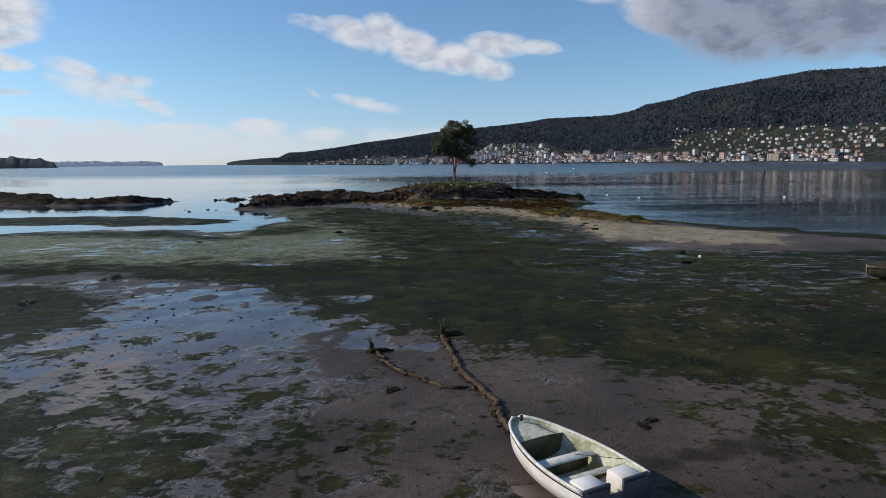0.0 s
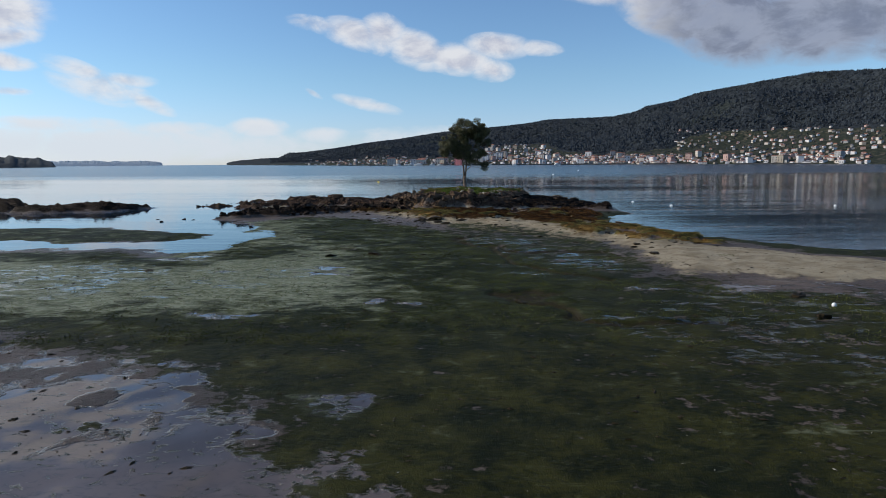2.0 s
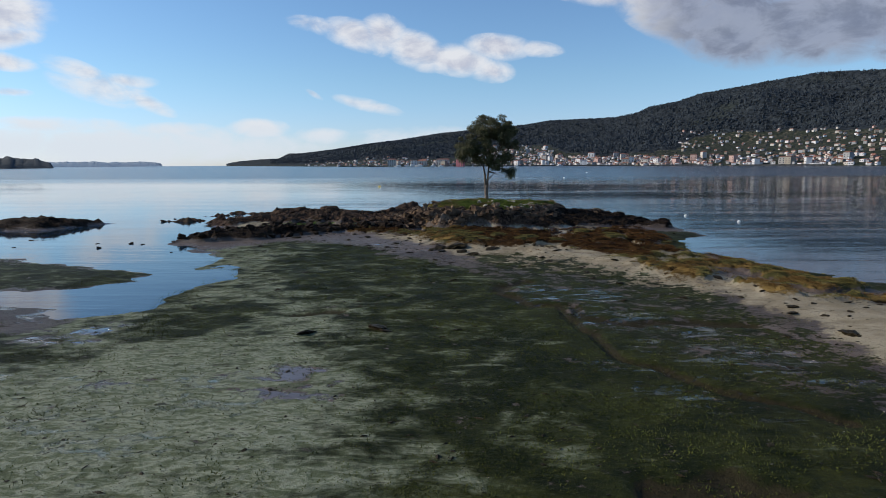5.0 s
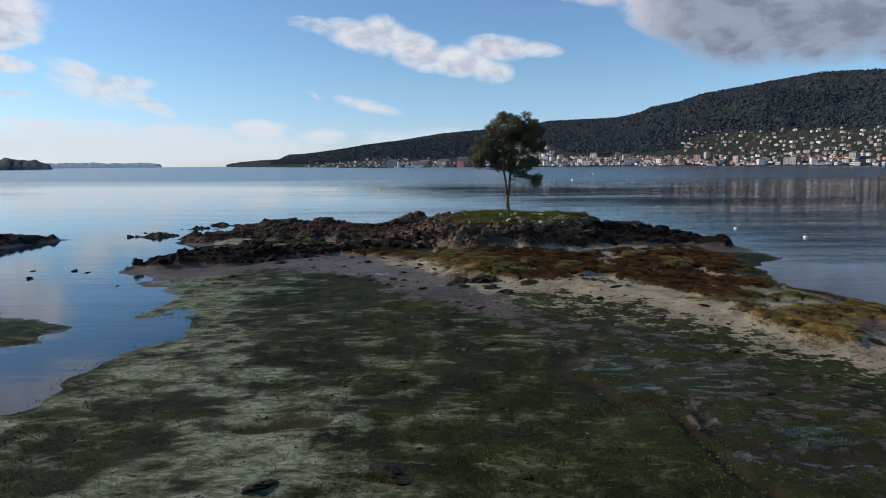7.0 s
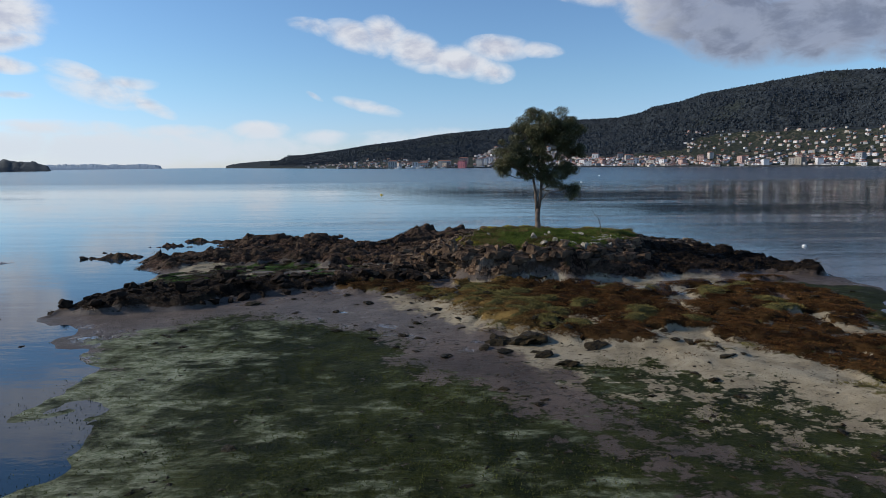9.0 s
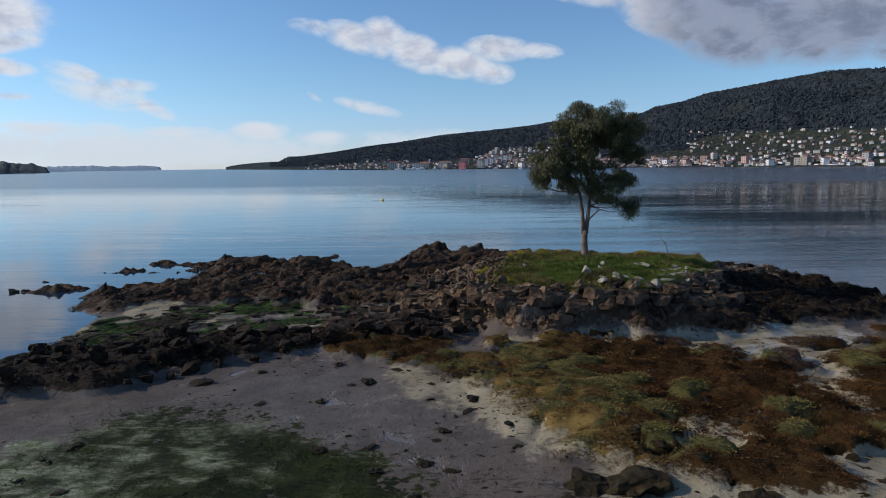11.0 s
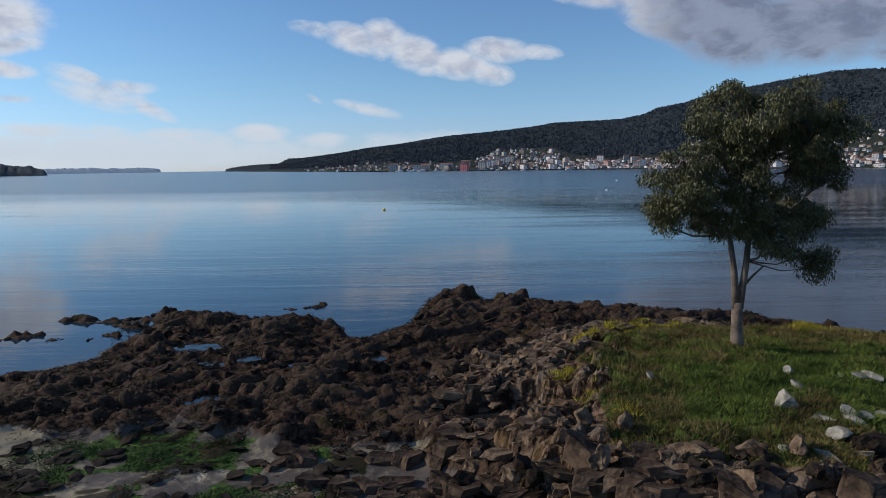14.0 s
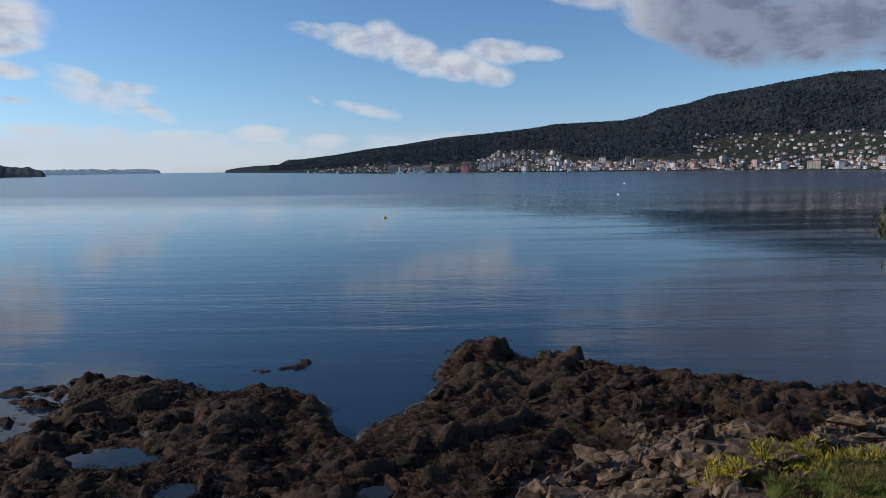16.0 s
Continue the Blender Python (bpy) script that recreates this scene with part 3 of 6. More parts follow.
def masks(x, y):
    """Height in metres and the ground covers at x, y."""
    wx, wy = x + 1.1 * fbm(x * 0.25, y * 0.25, 3, 40), y + 1.1 * fbm(x * 0.25, y * 0.25, 3, 50)
    d = np.maximum(np.maximum(inside(LAND, wx, wy), inside(TONGUE, wx, wy)), inside(SKERRY, wx, wy))
    rock = np.maximum(sm(inside(ROCKS, wx, wy), -1.6, 0.2), sm(inside(SKERRY, wx, wy), -0.5, 1.5))
    d_wall, d_mound = inside(WALL, wx, wy), inside(MOUND, x + 0.5 * (wx - x), y + 0.5 * (wy - y))
    wall = sm(d_wall, -0.2, 1.2)
    mound = sm(d_mound + 0.45 * fbm(x * 0.9, y * 0.9, 2, 76), -2.0, 0.6)
    shoulder = sm(d_mound, -7.5, 0.0)
    flat = np.where(d > 0, 0.30 * (1 - np.exp(-np.maximum(d, 0) / 5.0)), np.maximum(0.07 * d, -2.5))
    flat = flat + np.where(d > -3, 1, 0) * (0.05 * fbm(x * 0.12, y * 0.12, 3, 3) + 0.018 * fbm(x * 0.8, y * 0.8, 3, 9))
    sand_bank = 0.35 * sm(inside(SAND, wx, wy), -2, 5)
    ca, sa = math.cos(radians(24)), math.sin(radians(24))
    u, v = x * ca + y * sa, -x * sa + y * ca
    jx, jy = u + 0.5 * fbm(x * 0.5, y * 0.5, 3, 23), v + 0.5 * fbm(x * 0.5, y * 0.5, 3, 25)
    f1, f2, r1, t1 = worley(jx * 0.26, jy * 0.66, 21)
    g1, g2, r2, t2 = worley(jx * 0.70 + 7, jy * 1.7, 27)
    block = r1 * 0.55 + r2 * 0.45
    h1, h2, r3, t3 = worley(jx * 1.7 + 3, jy * 3.4, 29)
    k1, k2, r4, t4 = worley(jx * 3.6 + 1, jy * 6.5, 31)
    crag = 0.65 * r1 + 0.55 * t1 - 0.20 * np.exp(-(f2 - f1) / 0.05) + 0.34 * r2 + 0.30 * t2 - 0.12 * np.exp(-(g2 - g1) / 0.07) + 0.15 * r3 + 0.13 * t3 - 0.06 * np.exp(-(h2 - h1) / 0.08) + 0.06 * r4 + 0.07 * t4 + 0.07 * fbm(x * 2.6, y * 3.1, 3, 33)
    platform = 0.16 + 0.40 * fbm(x * 0.13, y * 0.13, 3, 61) + 1.25 * shoulder ** 1.5 * sm(-x, -8, 2) + 0.55 * shoulder ** 2 * sm(x, -2, 8)
    rocky = (platform + 0.78 * crag + 0.14 * fbm(u * 1.1, v * 1.5, 3, 35)) * rock * sm(d, -0.9, 1.2)
    boulder = (0.32 + 0.55 * crag) * wall
    turf = sm(d_mound + 0.7 * fbm(x * 0.45, y * 0.6, 3, 74) + 0.5 * fbm(x * 1.3, y * 1.3, 2, 75) - 0.3 * sm(-x, 3, 6), 0.1, 1.1)
    top = (2.05 + 0.20 * fbm(x * 0.3, y * 0.3, 3, 71) + 0.42 * sm(-np.hypot(x - 2.0, y - 108.5), -9, 0)) * mound + (1 - turf) * mound * (0.8 * crag - 0.45)
    top = top + 0.24 * turf * np.abs(fbm(x * 0.8, y * 0.8, 3, 73)) - 0.22 * mound * sm(-y, -106.5, -99.5)
    z = flat + sand_bank + np.maximum(np.maximum(rocky, boulder), top)
    for px, py, pa, pb, top_ in ISLETS:
        q = np.hypot((wx - px) / pa, (wy - py) / pb)
        lump = top_ * (0.95 - q * q) + 0.34 * (crag - 0.55) + 0.30 * (ridged(x * 0.7, y * 1.2, 3, 39) - 0.7)
        near_it = q < 2.2
        z = np.where(near_it, np.maximum(z, np.maximum(lump, -0.6)), z)
        rock = np.where(near_it, np.maximum(rock, sm(1.8 - q, 0, 0.4)), rock)
        d = np.where(q < 1.6, 1.0, d)
    pocket = np.zeros(x.shape)
    for px, py, pr in POCKETS:
        pocket = np.maximum(pocket, sm(-np.hypot((wx - px) * 0.8, (wy - py) * 1.3) / pr, -1.0, -0.6))
    pocket = pocket * (1 - sm(d_mound, -2.7, -1.7))
    z = z + (np.minimum(z, 0.42) - z) * pocket
    rock, wall, mound = rock * (1 - pocket), wall * (1 - pocket), mound * (1 - pocket)
    creek = np.zeros(x.shape)
    for line in CREEKS:
        creek = np.maximum(creek, sm(-near_line(line, wx, wy), -0.75, -0.1))
    z = z - 0.22 * creek + 0.05 * sm(creek, 0.02, 0.4)
    shelf = sm(inside(SHELF, wx, wy), -0.5, 1.0)
    lumps = sm(r2 + 0.6 * vnoise(x * 0.35, y * 0.35, 66), 0.55, 0.78) * sm(f2 - f1, 0.02, 0.2)
    z = z + shelf * (1 - rock) * 0.12 * lumps
    for px, py, pl, pw, level in POOLS:
        q = np.hypot((x - px) / (pl + 0.35), (y - py) / (pw + 0.35)) + 0.28 * vnoise(x * 1.3, y * 1.3, 13) + 0.16 * vnoise(x * 3.3, y * 3.3, 14)
        bowl = level - 0.12 + 0.9 * np.maximum(q - 0.8, 0)
        z = np.where(q < 1.15, np.maximum(np.minimum(z, bowl + 3 * np.maximum(q - 0.95, 0)), np.where(q > 0.85, bowl, -9)), np.where(q < 1.5, np.maximum(z, level + 0.195 - 1.2 * (q - 1.15)), z))
    z = np.where(d < -1.5, np.minimum(z, -0.06 + 0.0 * z), z)
    c1, c2, cush, _t = worley(x * 0.85 + 0.3 * fbm(x, y, 2, 84), y * 1.05 + 0.3 * fbm(x, y, 2, 86), 91)
    weed = sm(inside(WEED, wx, wy), -1.5, 1.5) * np.maximum(sm(y, 84, 90) * sm(-x, -4.5, -1.5), sm(fbm(x * 0.28, y * 0.5, 3, 85), -0.25, 0.20)) * (1 - 0.8 * sm(inside(RIM, wx, wy), -1, 1))
    weed = np.maximum(weed, 0.9 * sm(inside(WEED_EAST, wx, wy), -1.0, 1.0) * sm(fbm(x * 0.4, y * 0.5, 3, 92), -0.55, -0.15))
    weed = np.maximum(weed, 0.95 * sm(inside(WEED_NORTH, wx, wy), -0.8, 0.8))
    cove = sm(inside(COVE, wx, wy), -1.0, 0.8)
    weed = weed * (1 - cove * sm(fbm(x * 0.35, y * 0.9, 3, 87), -0.5, 0.0))
    weed = np.maximum(weed * (1 - 0.95 * pocket), 0.9 * pocket * sm(fbm(x * 0.8, y * 1.3, 3, 89), 0.05, 0.3) * sm(x, -11, -9) * sm(-y, -101, -99))
    z = z + weed * (1 - rock) * (0.05 + (0.30 + 0.30 * cush) * np.sqrt(np.maximum(0, 1 - (c1 / 0.78) ** 2)))
    blots = np.zeros(x.shape)
    for px, py, pr in ((7.0, 13.5, 0.75), (4.9, 12.4, 0.7), (5.9, 12.9, 0.6)):
        blots = np.maximum(blots, 0.85 * sm(-np.hypot((wx - px) * 0.7, wy - py) / pr, -1.2, -0.4))
    green = np.maximum(np.maximum(np.maximum(sm(inside(GREEN, wx, wy), -2.5, 2.5), 0.85 * sm(inside(GREEN_WEST, wx, wy), -1.5, 2.0)), sm(inside(TONGUE, wx, wy), -1.5, 1.5)), 0.95 * sm(inside(SHELF, wx, wy), -0.8, 1.0) * sm(fbm(x * 0.35, y * 0.5, 3, 19), -0.95, -0.3))
    puddle = np.zeros(x.shape)
    for px, py, pr in PUDDLES:
        puddle = np.maximum(puddle, sm(-np.hypot((wx - px) * 0.75, wy - py) / pr, -1.15, -0.35))
    puddle = puddle * sm(fbm(x * 0.6, y * 0.9, 3, 15), -0.55, 0.25)
    green = green * (1 - 0.6 * puddle) * (1 - 0.22 * sm(x, 2, 8) * sm(-y, -48, -38) * sm(y, 18, 24))
    green = np.maximum(green, 0.66 * sm(inside(MIXED, wx, wy), -2, 2))
    green = np.maximum(green, 0.9 * sm(inside(RIM, wx, wy), -1.2, 1.2))
    near = sm(-wy, -24, -14) * sm(-wx, -4, 10)
    green = np.maximum(green, 0.50 * near + 0.20 * sm(-wy, -22, -12) + 0.40 * sm(wx, 4.5, 8.5) * sm(-wy, -24, -15) * sm(wy, 11, 14))
    green = np.maximum(green, 0.50 * sm(fbm(x * 0.4, y * 0.55, 3, 47), 0.15, 0.6) * sm(-x, 3, 6) * sm(-y, -30, -26))
    wet = np.clip(0.25 + 0.30 * sm(-wx, -6, 12) * sm(-wy, -46, -20) + 0.24 * sm(-wx, 0, 8) * sm(-wy, -32, -22) - 0.35 * sm(inside(SAND, wx, wy), -2, 2) + 0.25 * sm(-d, -3.5, 0) + 0.12 * sm(inside(STRAND, wx, wy), -1.5, 1) + 0.5 * cove + 0.5 * puddle, 0, 1)
    pale = 1.25 * sm(inside(PALE_MAIN, wx, wy), -4.0, 4.5) * (0.72 + 0.28 * sm(y, 40, 48))
    pale = np.maximum(pale, 0.78 * sm(inside(PALE_MID, wx, wy), -4, 3) * (1 - 0.7 * sm(inside(PALE_HOLE, wx, wy), -1, 1)))
    pale = np.maximum(pale, np.maximum(0.72 * sm(inside(PALE_EDGE, wx, wy), -2, 1.5), 0.45 * sm(inside(PALE_NORTH, wx, wy), -2, 1.5) * sm(-x, 11, 17)))
    pale = np.maximum(pale, 0.27 * sm(wy, 36, 44) * sm(-wy, -84, -76) * sm(-wx, -3, 3))
    slick = np.zeros(x.shape)
    for spot, much in SLICKS:
        slick = np.maximum(slick, much * sm(inside(spot, wx, wy), -2.0, 2.0))
    # high: ochre rock, held back on the mound's right front to darken its shade
    return dict(z=z, rock=np.clip(np.maximum(np.maximum(rock, wall), sm(mound, 0.02, 0.25)), 0, 1) * np.maximum(sm(z, 0.16, 0.42), sm(-d, -4.0, -1.5)), high=np.maximum(np.maximum(sm(z, 1.5, 2.3) * (1 - 0.9 * sm(x, -1.5, 1.5) * sm(-y, -105, -102)), 0.75 * sm(d_mound, -5.5, -1) * sm(-x, -1, 4)), 0.85 * sm(d_mound, -10, -3) * sm(y, 109, 113) * sm(fbm(x * 0.3, y * 0.45, 3, 44), -0.35, 0.15)), turf=turf, weed=weed * (1 - rock),
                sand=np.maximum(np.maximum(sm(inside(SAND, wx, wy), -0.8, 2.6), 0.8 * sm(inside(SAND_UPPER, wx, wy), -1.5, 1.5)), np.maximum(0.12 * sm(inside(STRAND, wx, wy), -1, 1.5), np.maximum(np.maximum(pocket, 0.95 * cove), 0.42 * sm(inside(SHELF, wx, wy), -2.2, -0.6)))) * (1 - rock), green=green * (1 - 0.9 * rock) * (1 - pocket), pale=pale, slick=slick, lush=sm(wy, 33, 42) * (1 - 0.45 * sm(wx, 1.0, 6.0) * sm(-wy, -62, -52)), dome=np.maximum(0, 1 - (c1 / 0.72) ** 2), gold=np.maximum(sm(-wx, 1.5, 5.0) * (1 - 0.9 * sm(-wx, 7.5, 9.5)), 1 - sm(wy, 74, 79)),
                # ridge: weed-black rock, plus the mound's right slope blackened as shade
                bright=shelf * (1 - lumps) * sm(fbm(x * 0.35, y * 0.5, 3, 19), -0.95, -0.3), wet=wet, ridge=np.maximum(np.maximum(wall, 0.8 * sm(-x, 44, 48)), sm(x, 4.5, 8.0) * sm(y, 97, 101) * sm(-y, -126, -119)), silt=sm(y, 82, 87) * sm(-x, 2, 6) * (1 - rock), dark=np.maximum(np.maximum(creek, shelf * lumps), blots), block=block, olive=np.where(cush + 0.36 * sm(-x, -1, 2) * sm(y, 82, 87) * sm(-y, -97, -93.5) - 0.12 * sm(fbm(x * 0.3, y * 0.4, 2, 88), -0.1, 0.4) + 0.35 * sm(-y, -84, -78) > 0.93, 1.0, 0.0))


def height(x, y):
    return float(masks(np.array([float(x)]), np.array([float(y)]))["z"][0])


def axis(lo, hi, fine, far, grow=1.35):
    """Fine steps from lo to hi, then longer and longer ones out to far on both sides."""
    mid = list(np.concatenate([np.arange(a, b, st) for a, b, st in fine] + [[hi]]))
    st, v = fine[-1][2], hi
    while v < far:
        st *= grow
        v += st
        mid.append(v)
    st, v, low = fine[0][2], lo, []
    while v > -far:
        st *= grow
        v -= st
        low.append(v)
    return np.array(low[::-1] + mid)


def grid_mesh(name, xs, ys, zs, attrs=None):
    """A sheet on the grid xs, ys (2D arrays) at heights zs, smooth, with point attributes."""
    r, c = xs.shape
    me = bpy.data.meshes.new(name)
    me.vertices.add(r * c)
    me.vertices.foreach_set("co", np.stack([xs, ys, zs], -1).astype(np.float32).ravel())
    i = np.arange(r * c).reshape(r, c)
    quads = np.stack([i[:-1, :-1], i[:-1, 1:], i[1:, 1:], i[1:, :-1]], -1).reshape(-1, 4)
    me.loops.add(quads.size)
    me.loops.foreach_set("vertex_index", quads.astype(np.int32).ravel())
    me.polygons.add(len(quads))
    me.polygons.foreach_set("loop_start", np.arange(0, quads.size, 4, dtype=np.int32))
    me.polygons.foreach_set("use_smooth", np.ones(len(quads), bool))
    for k, a in (attrs or {}).items():
        at = me.attributes.new(k, "FLOAT", "POINT")
        at.data.foreach_set("value", a.astype(np.float32).ravel())
    me.update(calc_edges=True)
    return me


gx = axis(-110, 32, [(-110, -46, 0.7), (-46, -34, 0.2), (-34, 20, 0.14), (20, 32, 0.25)], 4900)
gy = axis(-12, 140, [(-12, 84, 0.32), (84, 96, 0.17), (96, 128, 0.12), (128, 140, 0.2)], 4900)
GX, GY = np.meshgrid(gx, gy)
GM = masks(GX.ravel(), GY.ravel())
GZ = GM.pop("z")
me = grid_mesh("ground", GX, GY, GZ.reshape(GX.shape), GM)
# bare rock breaks in flat facets, all else is smooth
bare = (GM["rock"] * (1 - GM["turf"]) * GM["high"] * 2).reshape(GX.shape)
me.polygons.foreach_set("use_smooth", ((bare[:-1, :-1] + bare[1:, 1:]) / 2 < 0.55).ravel())
me.materials.append(M_GROUND)
ground = tagged(new("ground", me), "tidal flat of wet mud, green algae, sand and dark rock", "ground", kind="structure")

wx_, wy_ = np.meshgrid(np.array([-4900.0, -600, 0, 600, 4900]), np.array([-4900.0, 0, 200, 1200, 4990]))
me = grid_mesh("water", wx_, wy_, wx_ * 0)
me.materials.append(M_WATER)
tagged(new("water", me), "calm blue bay water with long faint ripples", "water", kind="structure")


# ---- the far shore ----
# bearing in degrees: distance of the waterline, height angle of the ridge and of the top of the fields
SHORE = ((-19.6, 3900), (-17, 3000), (-13.5, 2250), (-9, 1750), (-5.5, 1560), (0.3, 1500), (8, 1420), (15, 1340), (24.1, 1210), (33.5, 1080), (44, 960), (70, 800))
RIDGE = ((-19.6, 0.22), (-19.2, 0.34), (-18.2, 0.42), (-15.3, 0.5), (-14.4, 0.86), (-13, 1), (-10, 1.38), (-7.5, 1.8), (-5, 2.08), (-0.8, 2.73), (3.5, 3.08), (6.6, 3.38), (8.7, 3.7), (14.2, 3.85), (16, 4.2), (17, 4.65), (19.2, 5), (20.9, 5.55), (23.4, 5.9), (25.8, 6.27), (27.8, 6.5), (29.3, 6.72), (31.1, 6.68), (33.5, 6.6), (44, 6.8), (70, 6.8))
FIELDS = ((-19.6, 0.1), (-14, 0.15), (-10, 0.3), (-7.6, 0.6), (-1, 0.65), (1.5, 0.8), (3.5, 1.35), (5, 1.65), (8.5, 1.8), (10, 1.2), (13, 0.85), (17, 1.1), (19.3, 1.4), (20.6, 2.3), (23.6, 2.65), (28, 2.7), (33, 2.7), (44, 2.8), (70, 2.6))
ORIGIN = (-4.0, 40.0)


def along(rows, b):
    return np.interp(b, [r[0] for r in rows], [r[1] for r in rows])


def hill(b, s):
    """Place of the far shore at bearing b (degrees) and s from the waterline (0) to the ridge (1) and beyond."""
    d0 = along(SHORE, b)
    r = d0 * (1 + 0.75 * s)
    top = np.tan(np.radians(along(RIDGE, b))) * d0 * 1.75 + 4
    rise = np.where(s <= 1, 0.30 * s + 0.55 * np.abs(s) ** 1.5 + 0.15 * s * s, 1 - 0.3 * (s - 1))
    x, y = ORIGIN[0] + r * np.sin(np.radians(b)), ORIGIN[1] + r * np.cos(np.radians(b))
    rough = 2.2 * fbm(x * 0.003, y * 0.003, 4, 90) * sm(s, 0.05, 0.3)
    z = rise * top * (1 + 0.10 * rough * (1 - sm(s, 0.8, 1.0))) + np.minimum(s * 60, 1.5)
    return x, y, z, r


B, S_ = np.meshgrid(np.linspace(-19.6, 60, 620), np.concatenate([[-0.01], np.linspace(0, 1.05, 100), [1.2]]))
hx, hy, hz, hr = hill(B.ravel(), S_.ravel())
elev = np.degrees(np.arctan2(hz, hr))
ff = sm(along(FIELDS, B.ravel()) - elev, -0.25, 0.35)
bumps = (1.6 * ridged(hx * 0.045, hy * 0.045, 2, 97) + 1.8 * fbm(hx * 0.09, hy * 0.09, 2, 99)) * (1 - ff) * sm(S_.ravel(), 0.02, 0.08)
hz = np.where(S_.ravel() < 0, -2, hz + bumps)
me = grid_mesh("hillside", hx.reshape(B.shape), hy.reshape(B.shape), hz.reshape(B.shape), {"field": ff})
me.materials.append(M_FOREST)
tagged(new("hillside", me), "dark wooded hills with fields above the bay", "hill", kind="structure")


def isle(name, b0, b1, dist, top, seed, mat, label):
    bb, tt = np.meshgrid(np.linspace(b0, b1, 90), np.linspace(0, 1, 12))
    k = (bb - b0) / (b1 - b0)
    hgt = top * np.clip(np.sin(np.pi * np.clip(k, 0, 1)) ** 0.22, 0, 1) * (0.85 + 0.12 * fbm(bb * 1.6, bb * 0, 3, seed))
    r = dist * (1 + 0.08 * tt)
    z = hgt * np.sin(np.pi * np.clip(tt * 0.55, 0, 1)) ** 0.6 + fbm(bb * 25, tt * 7, 2, seed + 5) * 0.10 * top * np.sin(np.pi * tt) - 1
    me = grid_mesh(name, ORIGIN[0] + r * np.sin(np.radians(bb)), ORIGIN[1] + r * np.cos(np.radians(bb)), z)
    me.materials.append(mat)
    return tagged(new(name, me), label, "headland", kind="structure")


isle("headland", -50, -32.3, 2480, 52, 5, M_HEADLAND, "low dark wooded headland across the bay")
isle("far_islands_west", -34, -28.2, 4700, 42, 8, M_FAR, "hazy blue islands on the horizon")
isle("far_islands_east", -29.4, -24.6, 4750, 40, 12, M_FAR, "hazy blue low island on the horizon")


# ---- things ----
def thing(name, label, category, at=None, group=""):
    ob = new(name)
    if at is not None:
        ob.matrix_world = at
    return tagged(ob, label, category, group)


def mesh_of(name, bm, mat, smooth=True):
    me = bpy.data.meshes.new(name)
    bm.normal_update()
    bm.to_mesh(me)
    bm.free()
    if smooth:
        me.polygons.foreach_set("use_smooth", np.ones(len(me.polygons), bool))
    for m in mat if isinstance(mat, (list, tuple)) else [mat]:
        me.materials.append(m)
    return me


def part(name, bm, mat, parent, label="", smooth=True):
    ob = new(name, bm if isinstance(bm, bpy.types.Mesh) else mesh_of(name, bm, mat, smooth))
    ob.parent = parent
    return tagged(ob, label)


def tube(bm, pts, radii, sides=8):
    """A tapering tube through pts."""
    rings = []
    pts = [Vector(p) for p in pts]
    side = Vector((1, 0, 0))
    for i, p in enumerate(pts):
        d = (pts[min(i + 1, len(pts) - 1)] - pts[max(i - 1, 0)]).normalized()
        a = d.cross(side)
        if a.length < 1e-3:
            a = d.cross(Vector((0, 1, 0)))
        a.normalize()
        b = d.cross(a).normalized()
        rings.append([bm.verts.new(p + (a * math.cos(t) + b * math.sin(t)) * radii[i]) for t in (2 * math.pi * k / sides for k in range(sides))])
    for r0, r1 in zip(rings, rings[1:]):
        for k in range(sides):
            bm.faces.new((r0[k], r0[(k + 1) % sides], r1[(k + 1) % sides], r1[k]))
    bm.faces.new(rings[-1])
    bm.faces.new(rings[0][::-1])


def quads_mesh(name, verts, mat):
    """Loose quads from an (n, 4, 3) array."""
    n = len(verts)
    me = bpy.data.meshes.new(name)
    me.vertices.add(n * 4)
    me.vertices.foreach_set("co", verts.astype(np.float32).ravel())
    me.loops.add(n * 4)
    me.loops.foreach_set("vertex_index", np.arange(n * 4, dtype=np.int32))
    me.polygons.add(n)
    me.polygons.foreach_set("loop_start", np.arange(0, n * 4, 4, dtype=np.int32))
    me.update(calc_edges=True)
    me.materials.append(mat)
    return me


